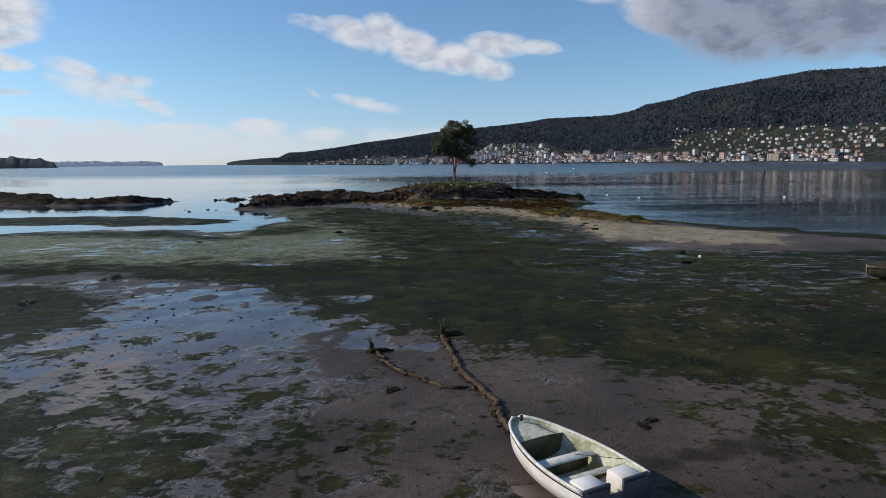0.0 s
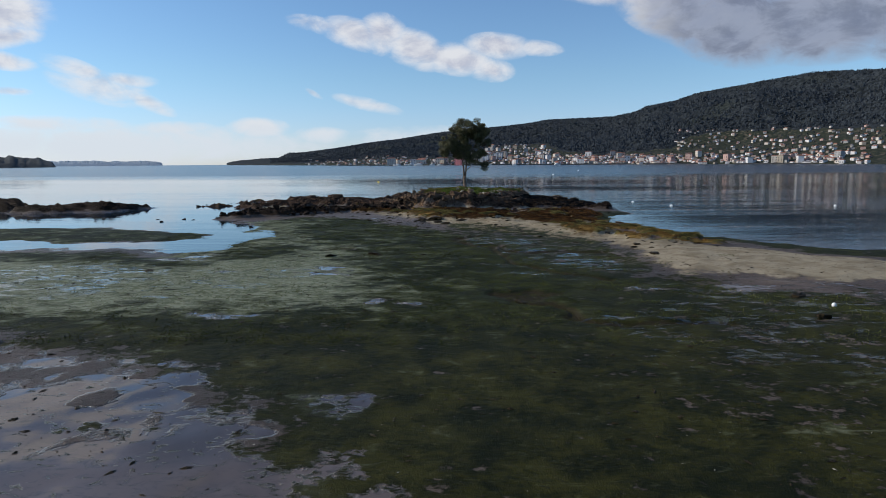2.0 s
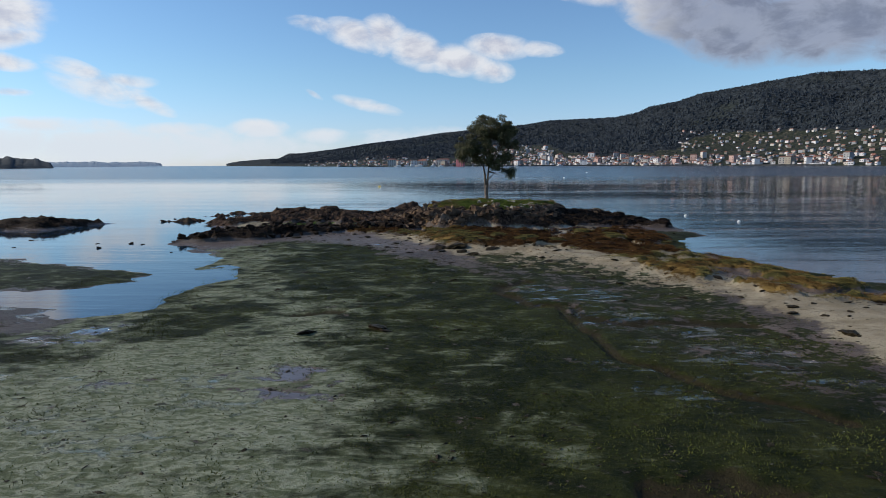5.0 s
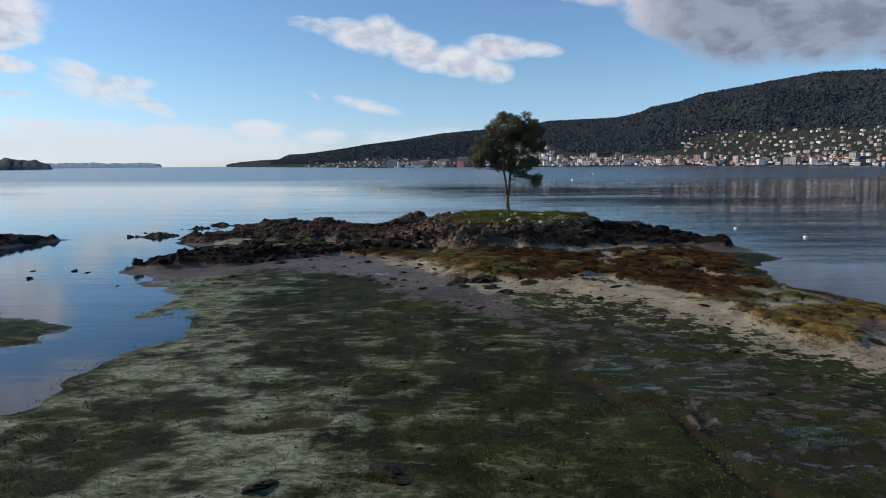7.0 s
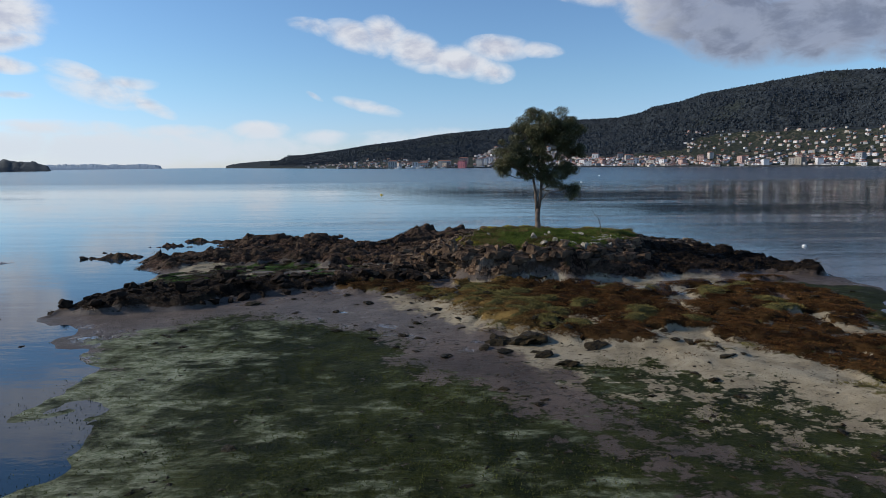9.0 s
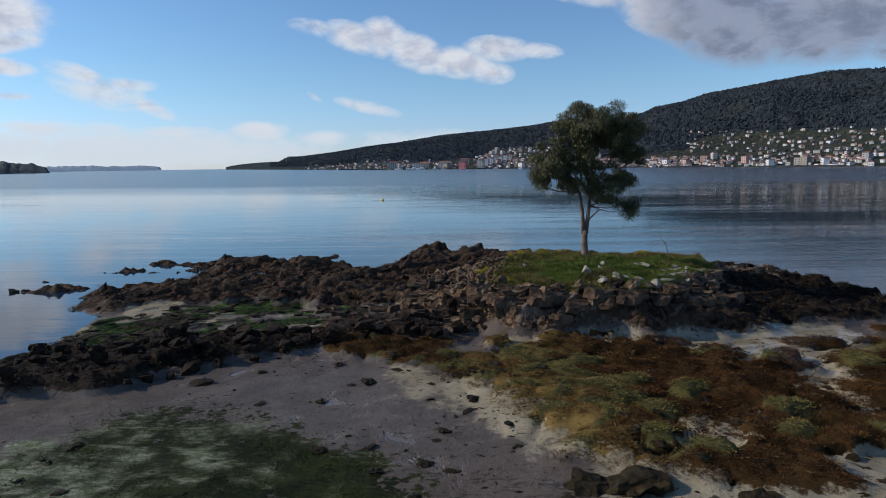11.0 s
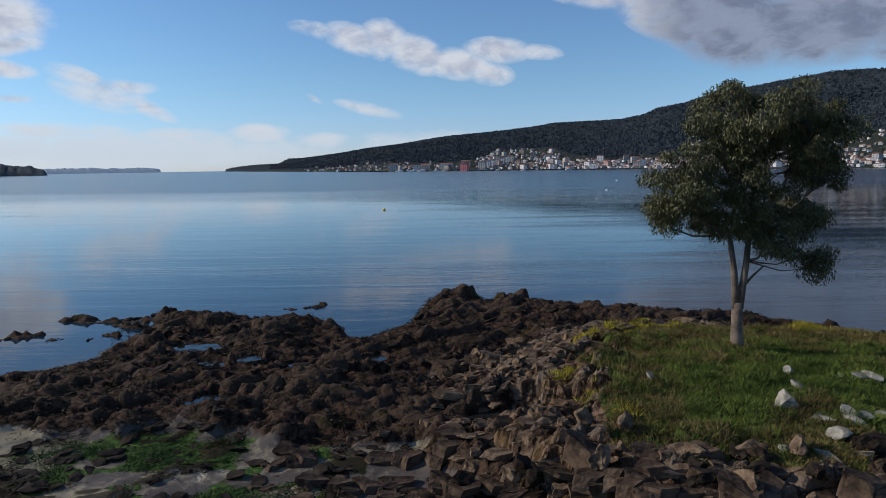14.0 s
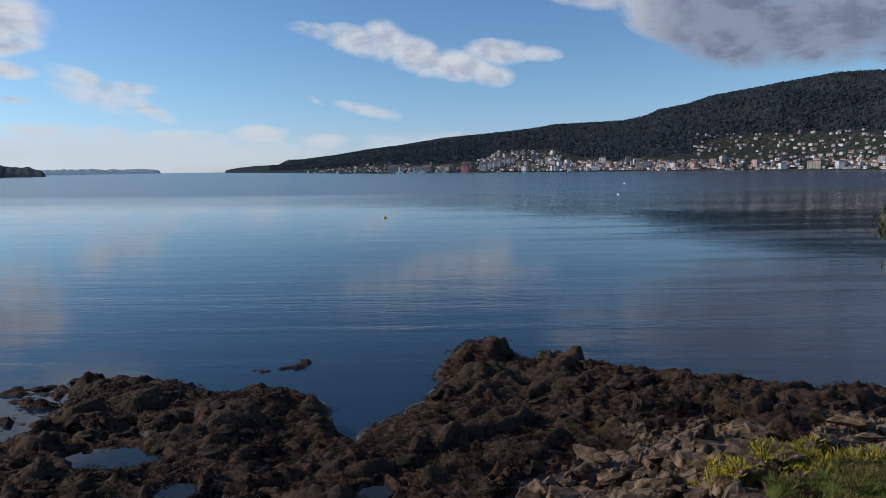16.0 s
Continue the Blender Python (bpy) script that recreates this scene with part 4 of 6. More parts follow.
# the lone tree on the mound
def lone_tree(x, y):
    z0 = height(x, y) - 0.15
    t = thing("tree", "tall lone eucalyptus with pale bark and drooping dark green leaves", "tree", pose(x, y, z0))
    rng = np.random.default_rng(4)
    bm = bmesh.new()
    tube(bm, [(0, 0, 0), (0.02, 0, 0.35), (-0.03, 0, 1.1), (-0.03, 0, 1.95)], [0.38, 0.25, 0.21, 0.20], 12)
    part("trunk", bm, M_BARK, t)
    for stem in (((-0.10, 0, 1.7), (-0.15, 0, 2.5), (-0.20, 0.08, 3.3), (-0.42, 0.1, 4.6)), ((0.06, 0, 1.7), (0.14, 0, 2.6), (0.24, 0, 3.5), (0.35, 0.1, 4.9)), ((0.14, 0, 2.55), (0.5, 0.05, 2.95), (0.98, 0.1, 3.4))):
        bm = bmesh.new()
        tube(bm, stem, (0.15, 0.14, 0.125, 0.10) if len(stem) == 4 else (0.06, 0.05, 0.035), 9)
        part("stem", bm, M_BARK, t, "pale forked stem")
    # lobes of the crown: centre and half sizes
    lobes = [((0.5, 0.3, 9.2), (2.5, 2.4, 1.6), 48), ((2.3, -0.1, 8.7), (1.6, 1.9, 1.8), 30), ((-0.8, 0.2, 8.2), (1.5, 1.6, 1.5), 22), ((-2.6, -0.3, 6.7), (1.3, 1.6, 1.5), 22), ((-3.3, 0.1, 5.4), (0.6, 0.8, 0.8), 6),
             ((-0.2, 0.4, 5.5), (2.1, 1.6, 0.95), 20), ((1.0, -0.2, 4.6), (1.2, 1.2, 0.65), 10), ((2.2, 0.5, 5.6), (1.0, 1.3, 0.95), 12), ((2.7, 0.2, 3.9), (0.75, 0.5, 0.35), 3), ((3.0, 0.1, 3.4), (0.3, 0.3, 0.4), 2), ((3.3, 0.2, 7.0), (0.6, 0.8, 0.7), 6), ((0.3, -0.4, 7.0), (2.0, 1.2, 0.9), 14), ((-1.4, 0.2, 6.2), (1.0, 1.0, 0.9), 10)]
    forks = [(0.3, 0, 3.6), (0.42, 0.1, 4.85), (-0.45, 0.1, 4.6), (0.5, 0.1, 6.0)]
    tips = []
    for (cx, cy, cz), (rx, ry, rz), n in lobes:
        bm = bmesh.new()
        f = Vector(forks[0] if cz < 5.2 else forks[2] if cx < -1 else forks[1])
        c = Vector((cx, cy, cz - 0.3 * rz))
        m1 = f.lerp(c, 0.5) + Vector((0, 0, -0.25))
        tube(bm, [f, f.lerp(m1, 0.5), m1, c], [k * min(1.0, 0.25 + n / 20) for k in (0.10, 0.085, 0.07, 0.04)], 7)
        for _ in range(n):
            a = rng.normal(size=3)
            a /= np.linalg.norm(a)
            tip = Vector((cx + a[0] * rx, cy + a[1] * ry, cz + a[2] * rz)) * 1.0
            q = rng.uniform(0.35, 1.0) ** 0.7
            tip = c.lerp(tip, q)
            tube(bm, [m1.lerp(c, rng.uniform(0.4, 1)), c.lerp(tip, 0.5) + Vector((0, 0, 0.12)), tip], [0.04, 0.025, 0.012], 5)
            tips.append((tip, rng.uniform(0.30, 0.62)))
        part("limb", bm, M_BARK, t)
    out = []
    for tip, r in tips:
        n = int(430 * r / 0.5)
        a = rng.normal(size=(n, 3))
        a /= np.linalg.norm(a, axis=1)[:, None]
        p = np.array(tip) + a * (r * rng.uniform(0.25, 1.0, (n, 1)) ** 0.7) * np.array([1.15, 1.15, 0.85])
        hang = np.stack([rng.normal(0, 0.45, n), rng.normal(0, 0.45, n), -np.abs(rng.normal(0.75, 0.4, n))], 1)
        hang /= np.linalg.norm(hang, axis=1)[:, None]
        wide = np.cross(hang, rng.normal(size=(n, 3)))
        wide /= np.linalg.norm(wide, axis=1)[:, None]
        L, W = rng.uniform(0.11, 0.22, (n, 1)), rng.uniform(0.016, 0.030, (n, 1))
        out.append(np.stack([p, p + hang * L * 0.45 + wide * W, p + hang * L, p + hang * L * 0.45 - wide * W], 1))
    part("crown", quads_mesh("crown", np.concatenate(out), M_LEAF), None, t, "drooping narrow dark green leaves")
    return t


lone_tree(0.50, 109.9)


# ---- more materials ----
M_ROCK = plain("dark_weedy_rock", (0.009, 0.007, 0.005), (0.046, 0.033, 0.024), 1.6, 0.85, 0.9, 0.05, spec=0.08)
M_RIDGE = plain("black_weed_hung_rock", (0.007, 0.005, 0.004), (0.036, 0.024, 0.016), 1.6, 0.85, 0.9, 0.05, spec=0.08)
M_ROCK_UP = plain("ochre_granite", (0.058, 0.036, 0.023), (0.240, 0.165, 0.105), 1.4, 0.85, 0.9, 0.05, spec=0.08)
M_ROCK_BROWN = plain("brown_split_rock", (0.018, 0.012, 0.009), (0.125, 0.083, 0.055), 1.1, 0.85, 0.9, 0.05, spec=0.08)
M_STONE = plain("pale_lichen_stone", (0.15, 0.135, 0.105), (0.34, 0.31, 0.26), 2.5, 0.9, 0.6, 0.02, spec=0.08)
M_CLUMP = plain("wet_seaweed", (0.010, 0.008, 0.005), (0.045, 0.032, 0.014), 5.0, 0.5, 0.9, 0.04, spec=0.08)
M_WEED_BROWN = plain("russet_saltmarsh_weed", (0.026, 0.011, 0.004), (0.100, 0.046, 0.015), 0.35, 0.9, 0.2, 0.01, spec=0.08)
M_WEED_GOLD = plain("golden_brown_saltmarsh_weed", (0.080, 0.046, 0.015), (0.175, 0.105, 0.034), 0.45, 0.9, 0.2, 0.01, spec=0.08)
M_WEED_OLIVE = plain("olive_saltmarsh_weed", (0.085, 0.071, 0.020), (0.185, 0.155, 0.052), 0.9, 0.9, 0.2, 0.01, spec=0.08)
M_WRACK = plain("brown_wrack", (0.016, 0.010, 0.006), (0.064, 0.040, 0.021), 0.8, 0.55, 0.2, 0.01, spec=0.08)
M_GRASS = plain("short_turf_grass", (0.048, 0.074, 0.015), (0.130, 0.165, 0.034), 0.6, 0.8, 0.1, 0.01, spec=0.08)
M_DRY = plain("dry_straw_grass", (0.085, 0.064, 0.024), (0.20, 0.15, 0.06), 0.7, 0.9, 0.1, 0.01, spec=0.08)
M_YELLOW = plain("yellow_lichen_scrub", (0.22, 0.19, 0.02), (0.36, 0.30, 0.04), 0.9, 0.9, 0.1, 0.01, spec=0.08)
M_ALGA = plain("bright_green_sea_lettuce", (0.030, 0.056, 0.014), (0.082, 0.128, 0.032), 1.2, 0.5, 0.1, 0.01, spec=0.08)
M_HULL = plain("weathered_white_gelcoat", (0.84, 0.82, 0.77), (0.72, 0.65, 0.58), 1.6, 0.35, 0.1, 0.004)
M_RIM = plain("scuffed_white_rim", (0.78, 0.77, 0.72), (0.5, 0.48, 0.40), 4.0, 0.45, 0.15, 0.004)
M_TRANSOM = plain("dark_grey_transom_paint", (0.10, 0.10, 0.105), (0.06, 0.06, 0.065), 3.0, 0.5, 0.15, 0.004)
M_BULKHEAD = plain("brown_green_stained_bulkhead", (0.14, 0.12, 0.06), (0.055, 0.05, 0.02), 3.0, 0.6, 0.2, 0.006)
M_INNER = plain("algae_stained_gelcoat", (0.66, 0.65, 0.54), (0.24, 0.24, 0.10), 2.4, 0.55, 0.2, 0.006)
M_KEEL = plain("rust_stained_bottom", (0.36, 0.22, 0.14), (0.20, 0.11, 0.06), 2.0, 0.6, 0.2, 0.006)
M_BLACK = plain("black_rubber_strip", (0.02, 0.02, 0.02), (0.05, 0.05, 0.045), 6.0, 0.7, 0.2, 0.004)
M_ROPE = plain("weed_covered_rope", (0.035, 0.022, 0.012), (0.10, 0.065, 0.035), 4.0, 0.85, 0.9, 0.04)
M_WOOD = plain("old_varnished_wood", (0.34, 0.22, 0.10), (0.20, 0.12, 0.05), 3.0, 0.6, 0.4, 0.01)
M_TWIG = plain("dead_grey_twig", (0.16, 0.13, 0.10), (0.09, 0.07, 0.05), 6.0, 0.9, 0.4, 0.01)
M_BUOY = plain("yellow_buoy_paint", (0.75, 0.55, 0.08), (0.6, 0.42, 0.06), 3.0, 0.5, 0.1, 0.005)
M_WBUOY = plain("white_buoy_plastic", (0.8, 0.8, 0.78), (0.62, 0.62, 0.6), 3.0, 0.5, 0.1, 0.005)
M_POOL = material("tide_pool_water", lambda g, s: (g.put(s["Base Color"], (0.015, 0.018, 0.016, 1)), g.put(s["Roughness"], 0.03), g.put(s["IOR"], 1.333), g.put(s["Normal"], g.bump(g.noise(g.coords(), 5.0), 0.02, 0.05))))
# wall tones are dimmed in the colour for cloud shade over the town
WALLS = [plain("wall_paint_" + n, c, tuple(0.82 * k for k in c), 0.25, 0.85, 0.05, 0.02) for n, c in (("white", (0.66, 0.65, 0.65)), ("cream", (0.55, 0.51, 0.46)), ("rose", (0.48, 0.33, 0.29)), ("grey", (0.34, 0.34, 0.34)), ("stone", (0.28, 0.25, 0.21)))]
ROOFS = [plain("roof_tile_" + n, c, tuple(0.7 * k for k in c), 0.3, 0.9, 0.3, 0.1) for n, c in (("terracotta", (0.30, 0.135, 0.095)), ("russet", (0.19, 0.10, 0.078)), ("slate", (0.13, 0.13, 0.14)))]
M_PANE = plain("dark_window_glass", (0.03, 0.035, 0.045), (0.06, 0.065, 0.08), 0.4, 0.12, 0.0, 0.01)
M_RED = plain("faded_red_paint", (0.56, 0.20, 0.22), (0.48, 0.17, 0.18), 0.2, 0.8, 0.05, 0.02)
M_QUAY = plain("dark_quay_concrete", (0.10, 0.10, 0.095), (0.05, 0.05, 0.05), 0.2, 0.9, 0.2, 0.1)


# ---- tide pools, rocks and stones ----
def tide_pool(px, py, pl, pw, level, rng):
    bm = bmesh.new()
    ring = []
    for k in range(28):
        a = 2 * math.pi * k / 28
        w = 1.15 + 0.05 * rng.standard_normal()
        ring.append(bm.verts.new((px + math.cos(a) * pl * w, py + math.sin(a) * pw * w, level)))
    low = [bm.verts.new((v.co.x, v.co.y, level - 0.1)) for v in ring]
    bm.faces.new(ring)
    bm.faces.new(low[::-1])
    for k in range(28):
        bm.faces.new((ring[k - 1], low[k - 1], low[k], ring[k]))
    ob = new("tide_pool", mesh_of("tide_pool", bm, M_POOL, False))
    tagged(ob, "small still tide pool among dark weedy rocks", "tide pool", "tide pools", kind="structure")


_rng = np.random.default_rng(12)
for row in POOLS:
    tide_pool(*row, _rng)


def rock_mesh(name, mat, seed, squash=0.7, cuts=13, sub=3, rough=0.05):
    """An angular boulder: a ball cut flat by planes, with a little relief. About 1 m across."""
    rng = np.random.default_rng(seed)
    bm = bmesh.new()
    bmesh.ops.create_icosphere(bm, subdivisions=sub, radius=0.62)
    planes = []
    for _ in range(cuts):
        n = rng.normal(size=3)
        n[2] *= 0.8
        planes.append((Vector(n / np.linalg.norm(n)), rng.uniform(0.20, 0.42)))
    for v in bm.verts:
        for n, d in planes:
            over = v.co.dot(n) - d
            if over > 0:
                v.co -= n * over
        v.co += v.co.normalized() * noise.fractal(v.co * 4 + Vector((seed, 0, 0)), 0.7, 2, 4) * rough * 1.7
        v.co.z *= squash
    return mesh_of(name, bm, mat, False)


def scatter(n, box, seed):
    rng = np.random.default_rng(seed)
    x, y = rng.uniform(box[0], box[1], n), rng.uniform(box[2], box[3], n)
    return x, y, masks(x, y), rng


def place_rocks(name, meshes, xs, ys, zs, sizes, rng, label, group, sink=0.22, flat=1.0):
    made = 0
    for x, y, z, s in zip(xs, ys, zs, sizes):
        ob = new(name, meshes[int(rng.integers(len(meshes)))])
        sx, sy, sz = s * rng.uniform(0.8, 1.35), s * rng.uniform(0.7, 1.0), s * rng.uniform(0.7, 1.2) * flat
        ob.matrix_world = pose(x, y, z + sz * 0.35 - sink * sz, rng.uniform(-14, 14), rng.uniform(-14, 14), rng.uniform(0, 360)) @ Matrix.Diagonal((sx, sy, sz, 1))
        tagged(ob, label, "rock", group)
        made += 1
    return made


def slab_mesh(name, mat, seed, thick=0.42):
    """A bedded slab: a rough block with split edges, about 1 m long."""
    rng = np.random.default_rng(seed)
    bm = bmesh.new()
    bmesh.ops.create_icosphere(bm, subdivisions=3, radius=0.85)
    sides = [(Vector((math.cos(a), math.sin(a), rng.uniform(-0.25, 0.35))).normalized(), rng.uniform(0.32, 0.5)) for a in np.arange(5) * 1.2566 + rng.uniform(-0.35, 0.35, 5)]
    sides += [(Vector((rng.uniform(-0.15, 0.15), rng.uniform(-0.15, 0.15), 1)).normalized(), thick * 0.5), (Vector((0, 0, -1)), thick * 0.5), (Vector((*rng.normal(size=2), 1.0)).normalized(), thick * 0.75)]
    for v in bm.verts:
        for _ in range(2):
            for n, d in sides:
                over = v.co.dot(n) - d
                if over > 0:
                    v.co -= n * over
        layer = 0.018 * math.sin(v.co.z * 42 + seed) * (1 if abs(v.co.z) < thick * 0.45 else 0)
        v.co += v.co.normalized() * (noise.fractal(v.co * 4 + Vector((seed, 0, 0)), 0.7, 2, 4) * 0.045 + layer)
    return mesh_of(name, bm, mat, False)


def place_slabs(meshes, xs, ys, zs, sizes, rng, label, group, lift=0.0):
    """Slabs that dip together, along the bedding."""
    for x, y, z, s in zip(xs, ys, zs, sizes):
        ob = new("rock_slab", meshes[int(rng.integers(len(meshes)))])
        sx, sy, sz = s * rng.uniform(1.0, 1.7), s * rng.uniform(0.7, 1.0), s * rng.uniform(0.6, 1.1)
        ob.matrix_world = pose(x, y, z + lift * sz, rng.uniform(-8, 14), rng.uniform(-6, 16), 24 + rng.uniform(-28, 28)) @ Matrix.Diagonal((sx, sy, sz, 1))
        tagged(ob, label, "rock", group)


DARK = [rock_mesh("dark_boulder", M_ROCK, k) for k in range(7)]
RIDGE_ROCKS = [rock_mesh("ridge_boulder", M_RIDGE, k) for k in range(6)]
OCHRE = [rock_mesh("ochre_boulder", M_ROCK_UP, 20 + k, 0.75) for k in range(6)]
PALE_STONES = [rock_mesh("pale_stone", M_STONE, 40 + k, 0.8, 11, 2, 0.03) for k in range(5)]
CLUMP = [rock_mesh("weed_clump", M_CLUMP, 60 + k, 0.6, 4, 3, 0.15) for k in range(5)]

# the ridge of boulders
x, y, m, rng = scatter(9000, (-33, -8, 88, 106), 31)
ok = (inside(WALL, x, y) > 0.0) & (rng.random(9000) < 0.2)
x, y, z = x[ok][:130], y[ok][:130], m["z"][ok][:130]
place_rocks("boulder", RIDGE_ROCKS, x, y, z, rng.uniform(0.45, 1.25, len(x)), rng, "dark angular boulder in a weed-hung rock ridge", "boulders of the rock ridge")
# at the foot of the mound's broken face
x, y, m, rng = scatter(9000, (-12, 14, 95, 106), 32)
dm = inside(MOUND, x, y)
ok = (dm < 0.9) & (dm > -1.9) & (y < 104) & (rng.random(9000) < 0.3)
x, y, z = x[ok][:60], y[ok][:60], m["z"][ok][:60]
place_rocks("fallen_rock", OCHRE[:2] + DARK[:5], x, y, z, rng.uniform(0.35, 1.15, len(x)), rng, "broken brown rock at the foot of a turf mound", "fallen rocks under the mound")
SLABS = [slab_mesh("granite_slab", M_ROCK_UP, 80 + k, 0.36 + 0.05 * (k % 4)) for k in range(8)]
BROWN_SLABS = [slab_mesh("brown_slab", M_ROCK_BROWN, 90 + k, 0.5) for k in range(6)]
# the bedded slope beside the turf
x, y, m, rng = scatter(6000, (-12, 0, 99, 125), 61)
dm = inside(MOUND, x, y) + 0.5 * fbm(x * 0.5, y * 0.5, 2, 62)
ok = (dm < 0.2) & (dm > -5.2) & (x < -3.5 + 4 * (y > 112)) & (m["z"] > 0.55) & (rng.random(6000) < 0.35)
x, y, z = x[ok][:230], y[ok][:230], m["z"][ok][:230]
place_slabs(SLABS, x, y, z, 0.28 + 0.75 * rng.random(len(x)) ** 1.6, rng, "ochre granite slab in a bedded slope", "granite slabs")
# the broken face of the mound
x, y, m, rng = scatter(6000, (-7, 12, 98.5, 106), 63)
dm = inside(MOUND, x, y)
ok = (dm < 0.6) & (dm > -1.7) & (y < 104.5 + 0.2 * x) & (rng.random(6000) < 0.3)
x, y, z = x[ok][:110], y[ok][:110], m["z"][ok][:110]
place_slabs(BROWN_SLABS + SLABS[:1], x, y, z, 0.32 + 0.7 * rng.random(len(x)) ** 1.5, rng, "dark brown block in the broken face under the turf", "blocks of the mound's face", -0.05)
# blocks along the foot of the face, and broken rock between the shelf and the mound
x, y, m, rng = scatter(4000, (-8, 13, 97, 106), 64)
dm = inside(MOUND, x, y)
ok = (dm < -0.7) & (dm > -2.3) & (y < 103) & (rng.random(4000) < 0.3)
x, y, z = x[ok][:75], y[ok][:75], m["z"][ok][:75]
place_slabs(BROWN_SLABS, x, y, z, rng.uniform(0.45, 1.15, len(x)), rng, "dark brown block fallen at the mound's foot", "blocks of the mound's face", 0.1)
x, y, m, rng = scatter(3000, (-17.5, -8.5, 98.5, 107), 65)
ok = (inside(MOUND, x, y) < -2.0) & (m["sand"] < 0.75) & (rng.random(3000) < 0.2)
x, y, z = x[ok][:95], y[ok][:95], m["z"][ok][:95]
place_slabs(BROWN_SLABS, x, y, z, rng.uniform(0.35, 1.0, len(x)), rng, "low brown rock with weed beside the sandy shelf", "rocks beside the shelf", 0.05)
# bare slabs on the weather side
x, y, m, rng = scatter(6000, (-12, 6, 101, 124), 33)
dm = inside(MOUND, x, y)
ok = (dm < 0.3) & (dm > -6.5) & (x < 2) & (m["rock"] > 0.5) & (rng.random(6000) < 0.3)
x, y, z = x[ok][:80], y[ok][:80], m["z"][ok][:80]
place_rocks("rock_slab", OCHRE, x, y, z, rng.uniform(0.3, 1.1, len(x)), rng, "tilted ochre granite slab beside the grassy mound", "granite slabs", 0.3, 0.55)
# dark rocks of the outer reef
x, y, m, rng = scatter(9000, (-36, 20, 106, 136), 34)
ok = (m["rock"] > 0.5) & (m["turf"] < 0.2) & (inside(MOUND, x, y) < -3.5) & (rng.random(9000) < 0.2)
x, y, z = x[ok][:170], y[ok][:170], m["z"][ok][:170]
place_rocks("reef_rock", DARK, x, y, z, rng.uniform(0.35, 1.3, len(x)), rng, "dark weed-covered rock of the outer reef", "reef rocks", 0.5, 0.7)
x, y, m, rng = scatter(3000, (-33, -9, 97, 110), 36)
ok = (m["bright"] + m["dark"] > 0.2) & (m["rock"] < 0.4) & (rng.random(3000) < 0.35)
x, y, z = x[ok][:170], y[ok][:170], m["z"][ok][:170]
place_rocks("shelf_stone", DARK, x, y, z, rng.uniform(0.2, 1.0, len(x)), rng, "dark weedy stone on a sandy green shelf", "stones of the shelf", 0.3, 0.4)
# rocks that stand out of the water beyond the reef
for bx, by, s in ((-42.6, 114.1, 0.9), (-47.0, 93.5, 0.7), (-45.0, 88.0, 0.5), (-38.5, 90.5, 0.5), (-36.5, 87.2, 0.5), (-35.2, 90.4, 0.6), (-33.6, 89.8, 0.5), (-30.2, 92.2, 0.6), (-29.2, 95.4, 0.5), (-28.4, 84.2, 0.4), (-43.0, 118.6, 0.7)):
    place_rocks("reef_islet", DARK, [bx], [by], [-0.1], [s * 1.2], rng, "low dark rock standing out of calm water", "rocks in the water", 0.2, 0.7)
for sx, sy, s, f in ((-7.4, 119.0, 1.7, 0.5), (-8.5, 116.4, 1.3, 0.5), (-6.8, 115.1, 1.4, 0.5), (-4.8, 115.5, 1.2, 0.45), (-3.2, 117.0, 1.3, 0.4), (-9.6, 113.4, 1.0, 0.5), (0.5, 117.4, 1.5, 0.4), (3.2, 118.6, 1.3, 0.4)):
    place_rocks("rock_slab", OCHRE, [sx], [sy], [height(sx, sy)], [s], rng, "large pale ochre granite slab above the reef", "granite slabs", 0.3, f)
place_rocks("boulder", DARK, [2.0], [121.6], [height(2.0, 121.6)], [2.4], rng, "big dark rounded boulder at the water's edge", "boulders of the rock ridge", 0.25, 0.6)
# pale stones set on the turf: x, y, size, height to size
STONES = ((1.0, 107.0, 0.32, 1.3), (0.6, 105.5, 0.36, 1.6), (-0.6, 103.7, 0.60, 1.3), (0.0, 103.2, 0.80, 0.5), (1.0, 103.4, 0.55, 1.0), (1.0, 102.8, 0.50, 0.9), (-0.2, 102.1, 0.5, 0.7), (3.1, 102.5, 0.75, 1.0), (3.5, 106.2, 0.5, 0.5), (2.5, 106.3, 0.45, 0.5),
          (3.0, 106.1, 0.45, 0.5), (4.4, 106.0, 0.6, 0.5), (6.3, 106.5, 0.55, 0.5), (-1.9, 101.6, 0.45, 0.7), (-0.8, 101.2, 0.5, 0.8), (0.4, 101.2, 0.7, 0.8), (2.0, 101.6, 0.55, 0.7), (-4.0, 106.5, 0.35, 1.2), (5.4, 103.9, 0.5, 0.6))
for sx, sy, s, tall in STONES:
    place_rocks("pale_stone", PALE_STONES, [sx], [sy], [height(sx, sy)], [s * 1.25], rng, "pale lichened stone set in the turf", "pale stones on the mound", 0.25, tall)
x, y, m, rng = scatter(2500, (-6, 11, 99, 107), 37)
dm = inside(MOUND, x, y)
ok = (dm > 0.0) & (dm < 2.4) & (x > -3) & (m["z"] > 1.1) & (rng.random(2500) < 0.10 + 0.22 * (x > 3))
x, y, z = x[ok][:46], y[ok][:46], m["z"][ok][:46]
place_rocks("pale_stone", PALE_STONES, x, y, z, rng.uniform(0.25, 0.75, len(x)), rng, "pale flat lichened stone at the turf's broken edge", "pale stones on the mound", 0.2, 0.5)
